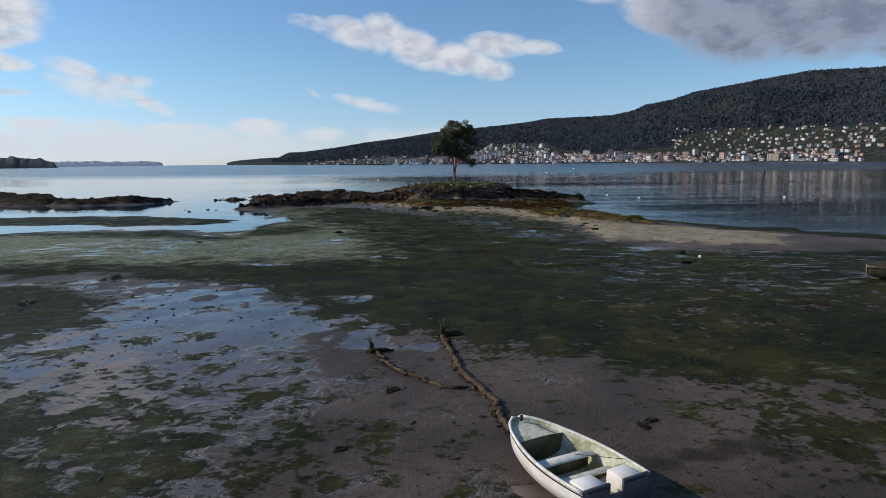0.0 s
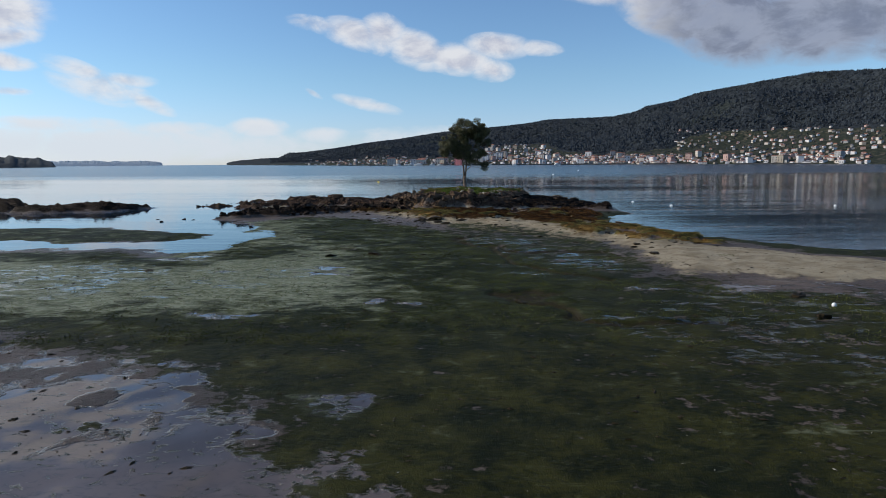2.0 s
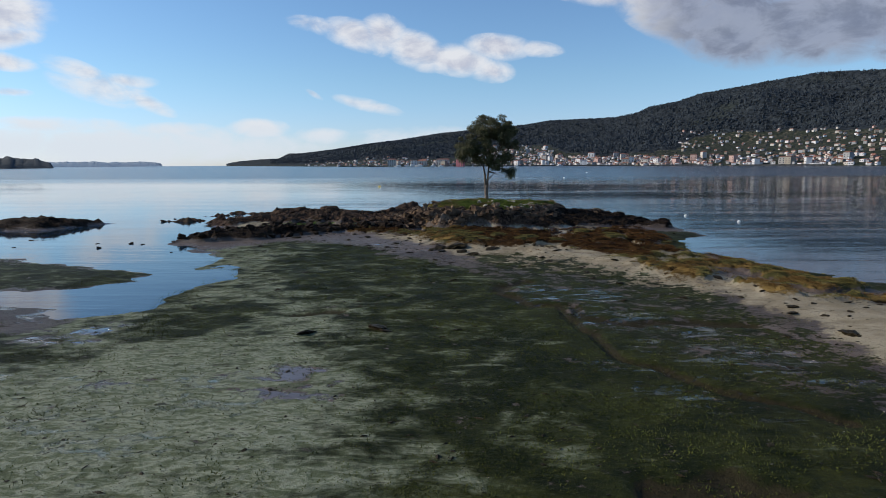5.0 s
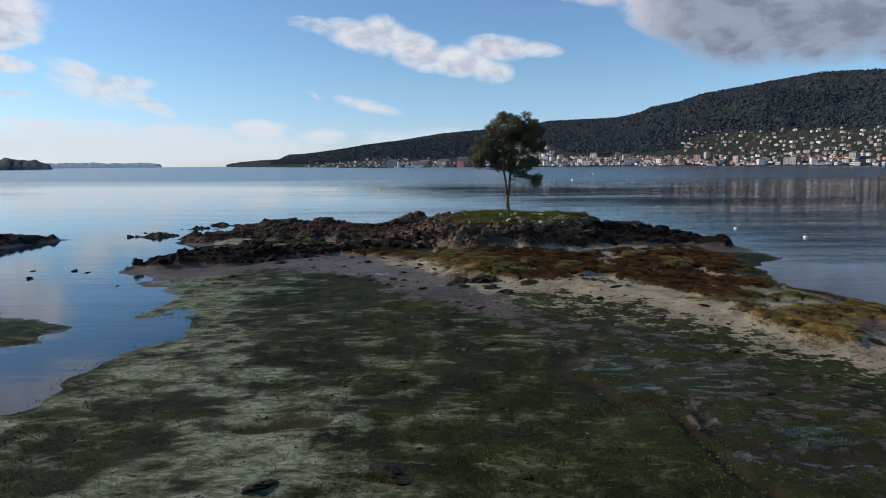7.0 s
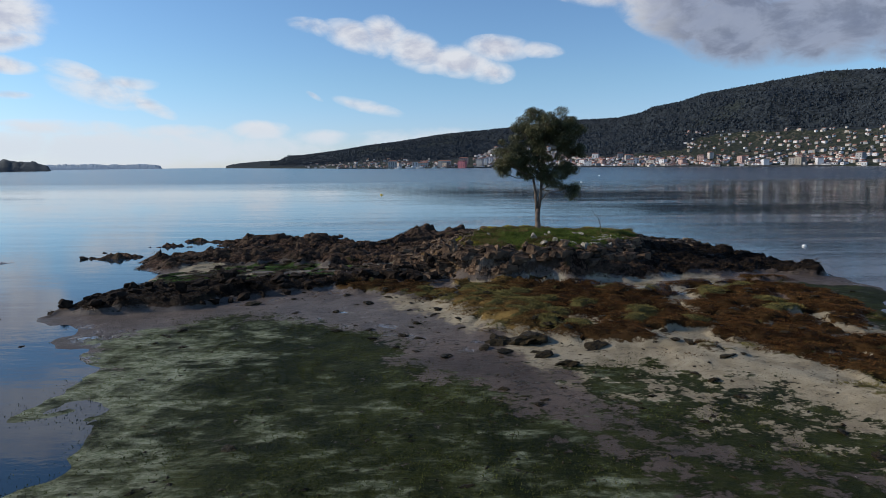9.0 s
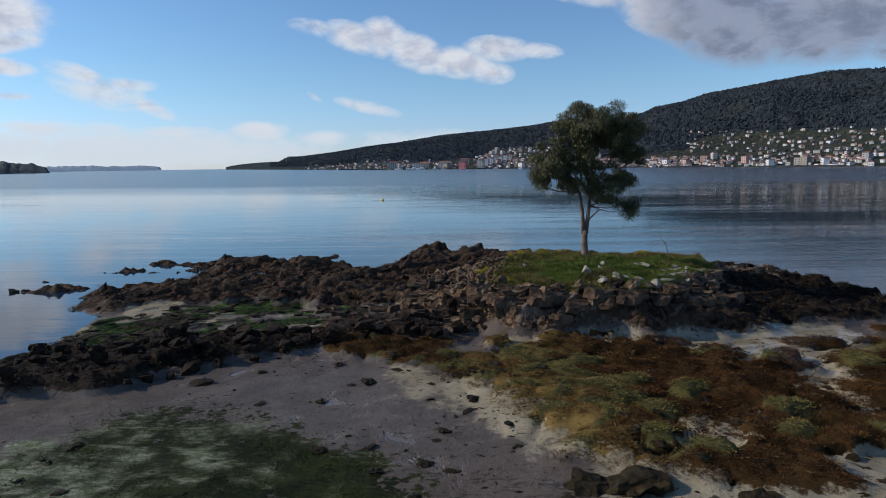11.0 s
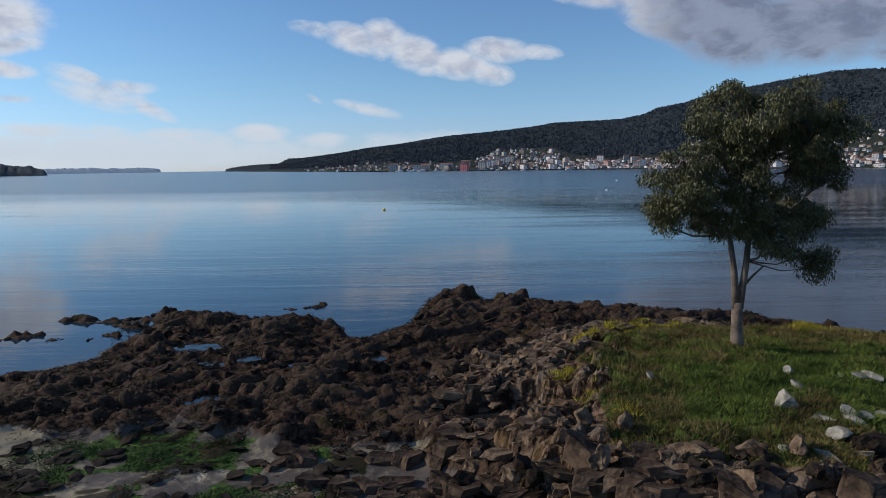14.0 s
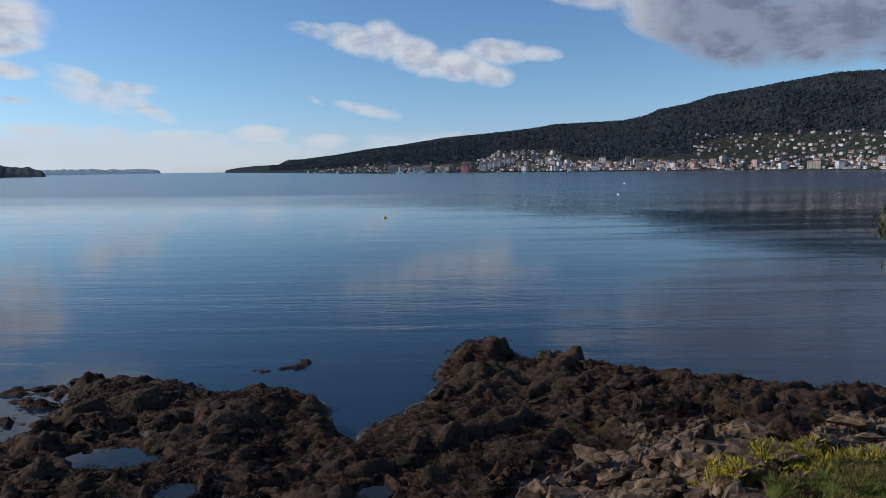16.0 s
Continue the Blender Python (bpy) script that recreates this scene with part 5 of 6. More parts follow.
# weed clumps and stones left by the tide
for cx, cy, s in ((-19.5, 28, 0.8), (-18.5, 34.2, 0.6), (-18.9, 33.5, 0.4), (-2.5, 13.1, 0.22), (-1.7, 16.7, 0.32), (-2.2, 14.2, 0.15), (4.4, 14.3, 0.28), (4.7, 14.6, 0.25), (12.6, 55.3, 0.7), (15.8, 26.5, 0.4), (15.0, 26.9, 0.4), (15.2, 42.0, 0.6), (-4.7, 83.4, 1.1), (-3.5, 83.1, 1.3), (-4.5, 81.9, 0.6),
                  (-5.6, 82.3, 0.5), (-3.1, 81.1, 0.6), (-2.3, 80.1, 0.7), (-7.3, 81.4, 0.5), (-0.5, 82.2, 0.8), (-9.5, 84.9, 0.4), (-7.8, 89.7, 0.5), (-12.3, 92.0, 0.6), (-19.4, 92.0, 0.6), (-14, 94.4, 0.5), (-8.9, 87.1, 0.4), (-7.0, 57.2, 0.9), (-10.2, 56.5, 0.5), (1.8, 41.4, 0.6), (14.2, 38.0, 0.6)):
    place_rocks("weed_clump", CLUMP, [cx], [cy], [height(cx, cy)], [s * 1.2], rng, "dark clump of wet seaweed stranded on the flat", "stranded weed clumps", 0.3, 0.5)
x, y, m, rng = scatter(5000, (-22, 20, 14, 96), 35)
ok = (m["rock"] < 0.2) & (m["z"] > 0.12) & (rng.random(5000) < 0.022 + 0.30 * (m["sand"] > 0.3) * (y > 58) + 0.2 * ((y > 82) & (x < -6)))
x, y, z = x[ok][:230], y[ok][:230], m["z"][ok][:230]
place_rocks("weed_clump", CLUMP, x, y, z, np.where(y < 50, 0.5, 1.0) * rng.uniform(0.12, 0.5, len(x)), rng, "dark clump of wet seaweed stranded on the flat", "stranded weed clumps", 0.3, 0.5)


def litter(name, xs, ys, zs, sizes, mat, rng, label):
    """Small loose bits lying on the flat."""
    n = len(xs)
    co = np.array([(1, 0, 0), (0, 1, 0), (-1, 0, 0), (0, -1, 0), (0, 0, 0.55), (0, 0, -0.3)], float)
    fa = np.array([(0, 1, 4), (1, 2, 4), (2, 3, 4), (3, 0, 4), (1, 0, 5), (2, 1, 5), (3, 2, 5), (0, 3, 5)])
    turn = rng.uniform(0, np.pi, n)
    p = co[None] * (1 + 0.3 * rng.standard_normal((n, 6, 1))) * (np.stack([rng.uniform(0.8, 2.2, n), rng.uniform(0.5, 1.0, n), rng.uniform(0.4, 0.9, n)], 1) * sizes[:, None])[:, None]
    c, s = np.cos(turn)[:, None], np.sin(turn)[:, None]
    p = np.stack([p[..., 0] * c - p[..., 1] * s, p[..., 0] * s + p[..., 1] * c, p[..., 2]], -1) + np.stack([xs, ys, zs + 0.01], 1)[:, None]
    me = bpy.data.meshes.new(name)
    me.from_pydata(p.reshape(-1, 3).tolist(), [], (fa[None] + (np.arange(n) * 6)[:, None, None]).reshape(-1, 3).tolist())
    me.materials.append(mat)
    tagged(new(name, me), label, "litter", kind="stuff")


x, y, m, rng = scatter(26000, (-26, 26, 10, 98), 57)
ok = (m["rock"] < 0.2) & (m["z"] > 0.08) & (rng.random(26000) < 0.12 + 0.35 * (fbm(x * 0.25, y * 0.35, 3, 58) > 0.15) + 0.35 * (y > 70) * (x > -9))
litter("weed_litter", x[ok], y[ok], m["z"][ok], 0.02 + 0.07 * rng.random(int(ok.sum())) ** 2.5, M_CLUMP, rng, "small dark bits of weed scattered on the mud")
x, y, m, rng = scatter(3000, (-22, 24, 12, 98), 58)
ok = (m["rock"] < 0.2) & (m["z"] > 0.08) & (rng.random(3000) < 0.15 + 0.5 * (x > 0))
litter("shell_litter", x[ok], y[ok], m["z"][ok], 0.012 + 0.022 * rng.random(int(ok.sum())) ** 2, M_STONE, rng, "small pale shells scattered on the mud")


# ---- low plants, as stuff ----
def tufts(name, xs, ys, zs, mat, rng, blades, length, width, spread, lean, label, lift=0.0):
    """Blades that fan out from each foot."""
    n = len(xs) * blades
    foot = np.repeat(np.stack([xs, ys, zs + lift], 1), blades, 0)
    size = np.repeat(rng.uniform(0.65, 1.35, len(xs)), blades)[:, None]
    a = rng.uniform(0, 2 * np.pi, n)
    r = np.sqrt(rng.uniform(0, 1, n)) * spread
    out = np.stack([np.cos(a), np.sin(a), np.zeros(n)], 1)
    p = foot + out * r[:, None] * size
    up = out * rng.uniform(0.2, 1.0, (n, 1)) * lean + np.array([0, 0, 1.0])
    up += rng.normal(0, 0.25, (n, 3))
    up /= np.linalg.norm(up, axis=1)[:, None]
    side = np.cross(up, rng.normal(size=(n, 3)))
    side /= np.linalg.norm(side, axis=1)[:, None]
    L = rng.uniform(0.5, 1.0, (n, 1)) * length * size
    W = rng.uniform(0.5, 1.0, (n, 1)) * width
    droop = np.array([0, 0, -0.25]) * L * lean
    v = np.stack([p - side * W, p + side * W, p + up * L + side * W * 0.45 + droop, p + up * L - side * W * 0.45 + droop], 1)
    return tagged(new(name, quads_mesh(name, v, mat)), label, "plants", kind="stuff")


# saltmarsh weed: low rounded cushions
x, y, m, rng = scatter(80000, (-15, 24, 58, 102), 51)
dens = sm(m["weed"] + 0.5 * fbm(x * 0.45, y * 0.45, 3, 7), 0.12, 0.5) * (m["rock"] < 0.4) * sm(m["dome"], 0.05, 0.45) * sm(m["weed"], 0.05, 0.30)
ok = rng.random(80000) < dens
olive = m["olive"][ok] > 0.5
x, y, z = x[ok], y[ok], m["z"][ok]
gold = ~olive & (m["gold"][ok] + 0.35 * rng.standard_normal(len(x)) > 0.5)
russet = ~olive & ~gold
tufts("russet_weed", x[russet], y[russet], z[russet], M_WEED_BROWN, rng, 13, 0.12, 0.016, 0.22, 1.5, "dark russet saltmarsh weed in low cushions on sand")
tufts("golden_weed", x[gold], y[gold], z[gold], M_WEED_GOLD, rng, 16, 0.12, 0.014, 0.22, 1.5, "golden brown saltmarsh weed in low cushions on sand")
tufts("olive_weed", x[olive], y[olive], z[olive], M_WEED_OLIVE, rng, 18, 0.12, 0.015, 0.24, 1.6, "pale olive saltmarsh plants in low cushions")
# wrack hanging on the rocks
x, y, m, rng = scatter(60000, (-36, 21, 88, 137), 52)
dens = ((m["rock"] > 0.35) | (m["dark"] > 0.5) & (y > 92)) * (m["turf"] < 0.05) * (1 - 0.85 * (m["high"] > 0.4)) * np.clip(1.35 - m["z"] * 0.75, 0, 1) * sm(fbm(x * 0.4, y * 0.4, 3, 6), -0.5, 0.5)
ok = (rng.random(60000) < dens) & (m["z"] > -0.05)
tufts("brown_wrack", x[ok], y[ok], m["z"][ok], M_WRACK, rng, 13, 0.26, 0.019, 0.24, 2.2, "dark brown wrack hanging on tidal rocks")
# sea lettuce on the sheltered shelf
x, y, m, rng = scatter(30000, (-32, -10, 96, 110), 53)
ok = (rng.random(30000) < sm(m["bright"] + 0.5 * fbm(x * 0.4, y * 0.4, 3, 16), 0.45, 0.9)) & (m["rock"] < 0.3)
tufts("sea_lettuce", x[ok], y[ok], m["z"][ok], M_ALGA, rng, 12, 0.09, 0.02, 0.28, 1.6, "bright green sea lettuce on a sandy shelf")
# turf of the mound
x, y, m, rng = scatter(30000, (-8, 14, 98, 118), 54)
edge_ = m["turf"] + 0.25 * fbm(x * 0.5, y * 0.5, 3, 26)
ok = (edge_ > 0.35)
x, y, z = x[ok], y[ok], m["z"][ok]
rim = inside(MOUND, x, y) + 1.2 * fbm(x * 0.35, y * 0.35, 3, 36)
dry = ((rim < 3.2) & ((x < 1) | (y > 111)) & (rng.random(len(x)) < 0.75)) | (fbm(x * 0.5, y * 0.5, 3, 38) + 0.4 * rng.standard_normal(len(x)) > 0.55)
tufts("turf_grass", x[~dry], y[~dry], z[~dry], M_GRASS, rng, 9, 0.20, 0.012, 0.16, 0.7, "short green turf grass on the mound")
tufts("dry_grass", x[dry], y[dry], z[dry], M_DRY, rng, 10, 0.26, 0.012, 0.16, 0.8, "dry straw-coloured grass round the mound's rim")
x, y, m, rng = scatter(14000, (-8, 8, 103, 119), 55)
near_y = np.zeros(14000)
for px, py, pr in ((-4.2, 114.6, 1.2), (-2.3, 114.9, 1.3), (-0.9, 114.8, 1.0), (-6.6, 109.0, 0.7), (-5.9, 107.1, 0.5), (-5.2, 104.8, 0.4), (2.8, 116.2, 0.9), (6.3, 114.8, 1.2)):
    near_y = np.maximum(near_y, sm(-np.hypot(x - px, y - py) / pr, -1.1, -0.3))
ok = rng.random(14000) < near_y * 0.8
tufts("yellow_scrub", x[ok], y[ok], m["z"][ok], M_YELLOW, rng, 14, 0.24, 0.02, 0.22, 0.8, "yellow-green low scrub on the rocks' edge", 0.02)
x, y, m, rng = scatter(700, (-8, 11, 100, 117), 59)
ok = (m["turf"] > 0.5) & (fbm(x * 0.6, y * 0.6, 2, 5) + 0.3 * rng.standard_normal(700) > 0.1)
tufts("grass_tussocks", x[ok], y[ok], m["z"][ok], M_GRASS, rng, 60, 0.34, 0.013, 0.20, 0.8, "dark green grass tussocks on the mound")
# algae standing a little proud of the flat
x, y, m, rng = scatter(40000, (-28, 18, 34, 90), 56)
ok = (rng.random(40000) < sm(m["green"] + 0.6 * fbm(x * 0.35, y * 0.6, 3, 46), 0.4, 1.1) * (1 - 0.7 * sm(m["pale"], 0.4, 0.9))) & (m["rock"] < 0.2)
M_CARPET = plain("dull_green_algae", (0.028, 0.036, 0.007), (0.090, 0.099, 0.025), 0.35, 0.75, 0.1, 0.01, spec=0.08)
tufts("algae_carpet", x[ok], y[ok], m["z"][ok], M_CARPET, rng, 6, 0.085, 0.016, 0.35, 0.9, "thin dull green algae lying on wet mud")


# ---- the boats, the moorings and the buoys ----
def section(s, L, half, bow_rise):
    w = half * (1 - s ** 3.0) ** 0.62 * (0.93 + 0.07 * math.sin(math.pi * min(1, s * 1.4)))
    top = 0.56 + bow_rise * s * s
    keel = 0.02 + 0.30 * s ** 5
    y = s * L
    return [(w, y, top), (0.985 * w, y, 0.62 * top + 0.38 * keel), (0.90 * w, y, 0.26 * top + 0.74 * keel), (0.50 * w, y, keel + 0.06), (0.0, y, keel)]


def shell(bm, L, half, bow_rise, inset=0.0, floor=None, n=16, lo=0, hi=5):
    """One skin of the hull, from port to starboard; inset and floor give the inner skin."""
    rings = []
    for k in range(n + 1):
        s = 0.985 * k / n
        pts = section(s, L, half, bow_rise)[lo:hi]
        side = []
        for px, py, pz in pts:
            px = max(px - inset, 0.0)
            side.append((px, py - (inset if k == n else 0), max(pz, floor) if floor is not None else pz))
        ring = [(-a, b, c) for a, b, c in side] + [(a, b, c) for a, b, c in (side[::-1][1:] if hi == 5 else [])]
        rings.append([bm.verts.new(p) for p in ring])
    for r0, r1 in zip(rings, rings[1:]):
        for a in range(len(r0) - 1):
            q = (r0[a], r0[a + 1], r1[a + 1], r1[a])
            f = bm.faces.new(q if inset == 0 else q[::-1])
            if inset == 0 and a in (3, 4):
                f.material_index = 1
    return rings


def box(bm, x0, x1, y0, y1, z0, z1, bevel=0.012):
    made = bmesh.ops.create_cube(bm, size=1, matrix=Matrix.LocRotScale(((x0 + x1) / 2, (y0 + y1) / 2, (z0 + z1) / 2), None, (x1 - x0, y1 - y0, z1 - z0)))
    edges = {e for v in made["verts"] for e in v.link_edges}
    if bevel:
        bmesh.ops.bevel(bm, geom=list(edges), offset=bevel, segments=1, affect="EDGES")


def dinghy(at, label, hull, inner, rim, L=3.0, half=0.87, fit_out=True):
    b = thing("dinghy", label, "boat", at)
    bm = bmesh.new()
    shell(bm, L, half, 0.17)
    part("hull", bm, [hull, M_KEEL], b)
    bm = bmesh.new()
    shell(bm, L, half, 0.17, 0.05, 0.12)
    part("inner_hull", bm, inner, b, "algae-stained inside of the hull")
    bm = bmesh.new()
    rail = [section(0.985 * k / 20, L, half, 0.17)[0] for k in range(21)]
    tube(bm, [(-p[0], p[1], p[2]) for p in rail] + [(p[0], p[1], p[2]) for p in rail[::-1]], [0.035] * 42, 8)
    part("gunwale", bm, rim, b, "scuffed white gunwale rim")
    bm = bmesh.new()
    rail = [section(0.985 * k / 20, L, half, 0.17) for k in range(21)]
    line = [(p[0][0] * 1.02, p[0][1], p[0][2] - 0.055) for p in rail]
    tube(bm, [(-a, c, d) for a, c, d in line] + [(a, c + 0.012, d) for a, c, d in line[::-1]], [0.014] * 42, 6)
    part("rubbing_strip", bm, M_BLACK, b, "black rubbing strip")
    bm = bmesh.new()
    w = section(0, L, half, 0.17)
    # transom in two halves with the motor well between
    for x0, x1, top in ((-w[0][0], -0.16, 0.59), (-0.16, 0.16, 0.36), (0.16, w[0][0], 0.59)):
        box(bm, x0 * 0.98, x1 * 0.98, -0.02, 0.04, 0.08, top)
    part("transom", bm, M_TRANSOM if fit_out else hull, b, "dark grey painted transom" if fit_out else "")
    if not fit_out:
        return b
    bm = bmesh.new()
    rings = []
    for k in range(8):
        s = 0.70 + 0.275 * k / 7
        p = section(s, L, half, 0.17)[0]
        rings.append([bm.verts.new((q * (p[0] - 0.04), p[1], p[2] - 0.06 + 0.03 * (1 - q * q))) for q in (-1, -0.5, 0, 0.5, 1)])
    for r0, r1 in zip(rings, rings[1:]):
        for a in range(4):
            bm.faces.new((r0[a], r0[a + 1], r1[a + 1], r1[a]))
    deck_edge = [v.co.copy() for v in rings[0]]
    part("foredeck", bm, M_INNER, b, "green-stained white foredeck", False)
    bm = bmesh.new()
    front = [bm.verts.new((v.x, v.y - 0.004, v.z)) for v in deck_edge]
    low = [bm.verts.new((v.co.x * 0.85, v.co.y, 0.12)) for v in front]
    for a in range(4):
        bm.faces.new((front[a], low[a], low[a + 1], front[a + 1]))
    part("bulkhead", bm, M_BULKHEAD, b, "brown and green stained bulkhead under the foredeck", False)
    for name, y0, y1, z1 in (("thwart", 1.28, 1.52, 0.44), ("thwart", 0.82, 0.98, 0.30)):
        bm = bmesh.new()
        p = section((y0 + y1) / 2 / L, L, half, 0.17)
        box(bm, -p[2][0] + 0.0, p[2][0] - 0.0, y0, y1, z1 - 0.05, z1)
        part(name, bm, M_RIM, b, "pale grey plank seat")
        bm = bmesh.new()
        box(bm, -p[2][0] + 0.10, p[2][0] - 0.10, (y0 + y1) / 2 - 0.02, (y0 + y1) / 2 + 0.02, 0.1, z1 - 0.05, 0)
        part("seat_riser", bm, M_BULKHEAD, b)
    for sgn in (-1, 1):
        bm = bmesh.new()
        lo, hi_ = sorted((sgn * 0.20, sgn * (half * 0.80)))
        box(bm, lo, hi_, 0.05, 0.46, 0.20, 0.565)
        locker = part("stern_locker", bm, M_HULL, b, "white moulded stern locker")
        bm = bmesh.new()
        box(bm, lo - 0.005, hi_ + 0.005, -0.035, -0.012, 0.52, 0.56, 0)
        part("trim_strip", bm, M_BLACK, locker, "black trim line")
    bm = bmesh.new()
    tube(bm, [(0, L * 0.93, 0.70), (0, L * 0.93, 0.82)], [0.03, 0.035], 8)
    part("mooring_bitt", bm, M_BLACK, b, "small dark mooring bitt")
    bm = bmesh.new()
    tube(bm, [(0.75, 0.5, 0.62), (0.3, 1.4, 0.45), (0.5, 1.7, 0.40), (0.35, 2.1, 0.62), (0, 2.7, 0.76)], [0.006] * 5, 6)
    part("painter_line", bm, M_ROPE, b, "thin loose line lying over the seats")
    return b


bx, by = 2.86, 10.56
dinghy(pose(bx, by, height(bx, by) - 0.04, 0, 2, 31.0), "small white fibreglass dinghy with green stains, aground on mud", M_HULL, M_INNER, M_RIM)
dinghy(pose(24.2, 33.6, height(24, 33) - 0.03, 0, -4, 118), "old brown wooden rowing boat aground on the flat", M_WOOD, M_WOOD, M_WOOD, 3.6, 0.75, False)


def lying_rope(pts, radius, seed):
    rng = np.random.default_rng(seed)
    fine = []
    for (ax, ay), (cx, cy) in zip(pts, pts[1:]):
        n = max(2, int(math.hypot(cx - ax, cy - ay) / 0.12))
        for k in range(n):
            f = k / n
            fine.append((ax + (cx - ax) * f, ay + (cy - ay) * f))
    rows = [(x + 0.05 * rng.standard_normal(), y + 0.05 * rng.standard_normal(), height(x, y) + radius * 0.3) for x, y in fine]
    bm = bmesh.new()
    tube(bm, rows, [radius * rng.uniform(0.8, 1.2) for _ in rows], 7)
    ob = new("mooring_rope", mesh_of("mooring_rope", bm, M_ROPE))
    tagged(ob, "thick brown weed-covered mooring rope lying on mud", "rope", "mooring ropes")
    tufts("rope_weed", np.array([r[0] for r in rows]), np.array([r[1] for r in rows]), np.array([r[2] for r in rows]), M_WRACK, rng, 9, 0.14, 0.02, radius * 1.6, 2.2, "brown weed caught on mooring ropes")


lying_rope([(1.3, 13.9), (1.04, 16.0), (0.65, 17.0), (0.28, 18.2), (-0.1, 20.5), (-0.4, 22.2)], 0.085, 1)
lying_rope([(0.72, 16.8), (-0.3, 16.9), (-1.04, 17.8), (-1.9, 18.7), (-2.3, 19.7), (-2.6, 20.5)], 0.06, 2)


def stump(x, y, h, seed):
    rng = np.random.default_rng(seed)
    z = height(x, y)
    t = thing("mooring_post", "short weed-grown wooden mooring post in the mud", "post", pose(x, y, z - 0.1), "mooring posts")
    bm = bmesh.new()
    tube(bm, [(0, 0, 0), (0.02, 0, 0.15), (0.0, 0.02, 0.1 + h * 0.5)], [0.16, 0.10, 0.07], 8)
    part("stump", bm, M_CLUMP, t)
    for k in range(3):
        bm = bmesh.new()
        a = rng.uniform(-0.12, 0.12, 2)
        tube(bm, [(0, 0, 0.1 + h * 0.35), (a[0] * 0.6, a[1] * 0.6, 0.1 + h * 0.7), (a[0], a[1], 0.1 + h * rng.uniform(0.8, 1.0))], [0.03, 0.022, 0.012], 6)
        part("twig", bm, M_TWIG, t)
    ob = new("weed_clump", CLUMP[seed % 5])
    ob.matrix_world = pose(x + 0.32, y - 0.05, z + 0.02, 0, 0, 30) @ Matrix.Diagonal((0.75, 0.35, 0.35, 1))
    tagged(ob, "dark clump of wet seaweed beside a mooring post", "seaweed", "stranded weed clumps")


stump(-2.75, 20.5, 0.55, 3)
stump(-0.4, 22.4, 0.62, 4)

# a bare sapling on the mound's far rim
t = thing("dead_sapling", "thin leaning leafless sapling on the turf mound", "sapling", pose(5.6, 107.8, height(5.6, 107.8) - 0.1))
bm = bmesh.new()
tube(bm, [(0, 0, 0), (-0.05, 0, 0.7), (-0.3, 0, 1.5), (-0.75, 0, 2.0)], [0.035, 0.03, 0.02, 0.01], 6)
part("stem", bm, M_TWIG, t)
for k, (zz, dx) in enumerate(((0.9, 0.3), (1.3, -0.5), (1.5, 0.2))):
    bm = bmesh.new()
    tube(bm, [(-0.1 - 0.1 * k, 0, zz), (-0.1 + dx * 0.6, 0.1, zz + 0.3), (-0.1 + dx, 0.15, zz + 0.45)], [0.015, 0.01, 0.006], 5)
    part("twig", bm, M_TWIG, t)


def buoy(x, y, r, mat, label):
    b = thing("mooring_buoy", label, "buoy", pose(x, y, 0), "mooring buoys")
    bm = bmesh.new()
    rows = [(0, -0.5), (0.7, -0.45), (1.0, 0.0), (0.92, 0.4), (0.6, 0.8), (0.2, 0.95)]
    rings = [[bm.verts.new((q * r * math.cos(a), q * r * math.sin(a), h * r)) for a in (2 * math.pi * k / 14 for k in range(14))] for q, h in rows[1:]]
    for r0, r1 in zip(rings, rings[1:]):
        for k in range(14):
            bm.faces.new((r0[k], r0[(k + 1) % 14], r1[(k + 1) % 14], r1[k]))
    bm.faces.new(rings[-1])
    part("float", bm, mat, b)
    bm = bmesh.new()
    tube(bm, [(0, 0, r * 0.9), (0, 0, r * 1.35)], [r * 0.09, r * 0.07], 6)
    part("pole", bm, M_BLACK, b)


buoy(-27.9, 240.0, 0.40, M_BUOY, "round yellow mooring buoy on calm water")
for px, py in ((29.0, 119.0), (32.2, 109.5), (55.6, 106.8), (50.5, 340.0), (93.5, 492.0)):
    buoy(px, py, 0.22 if py < 200 else 0.5, M_WBUOY, "small white mooring buoy on calm water")
bm = bmesh.new()
bmesh.ops.create_icosphere(bm, subdivisions=3, radius=0.10)
for v in bm.verts:
    v.co.z *= 1.15
ob = new("fishing_float", mesh_of("fishing_float", bm, M_WBUOY))
ob.location = (15.7, 39.9, height(15.7, 39.9) + 0.06)
tagged(ob, "small white fishing float stranded on the flat", "float")


# ---- the town across the bay ----
def house_meshes():
    """Unit bodies: a block 1 x 1 x 1 and a hipped roof on it."""
    bm = bmesh.new()
    box(bm, -0.5, 0.5, -0.5, 0.5, -0.6, 1.0, 0)
    body = mesh_of("wall", bm, WALLS[0], False)
    bm = bmesh.new()
    q = [bm.verts.new(p) for p in ((-0.56, -0.58, 0), (0.56, -0.58, 0), (0.56, 0.58, 0), (-0.56, 0.58, 0), (-0.42, 0, 1), (0.42, 0, 1))]
    for f in ((0, 1, 5, 4), (2, 3, 4, 5), (1, 2, 5), (3, 0, 4), (3, 2, 1, 0)):
        bm.faces.new([q[k] for k in f])
    roof = mesh_of("roof", bm, ROOFS[0], False)
    bm = bmesh.new()
    box(bm, -0.5, 0.5, -0.06, 0.06, -0.5, 0.5, 0)
    pane = mesh_of("window", bm, M_PANE, False)
    return body, roof, pane


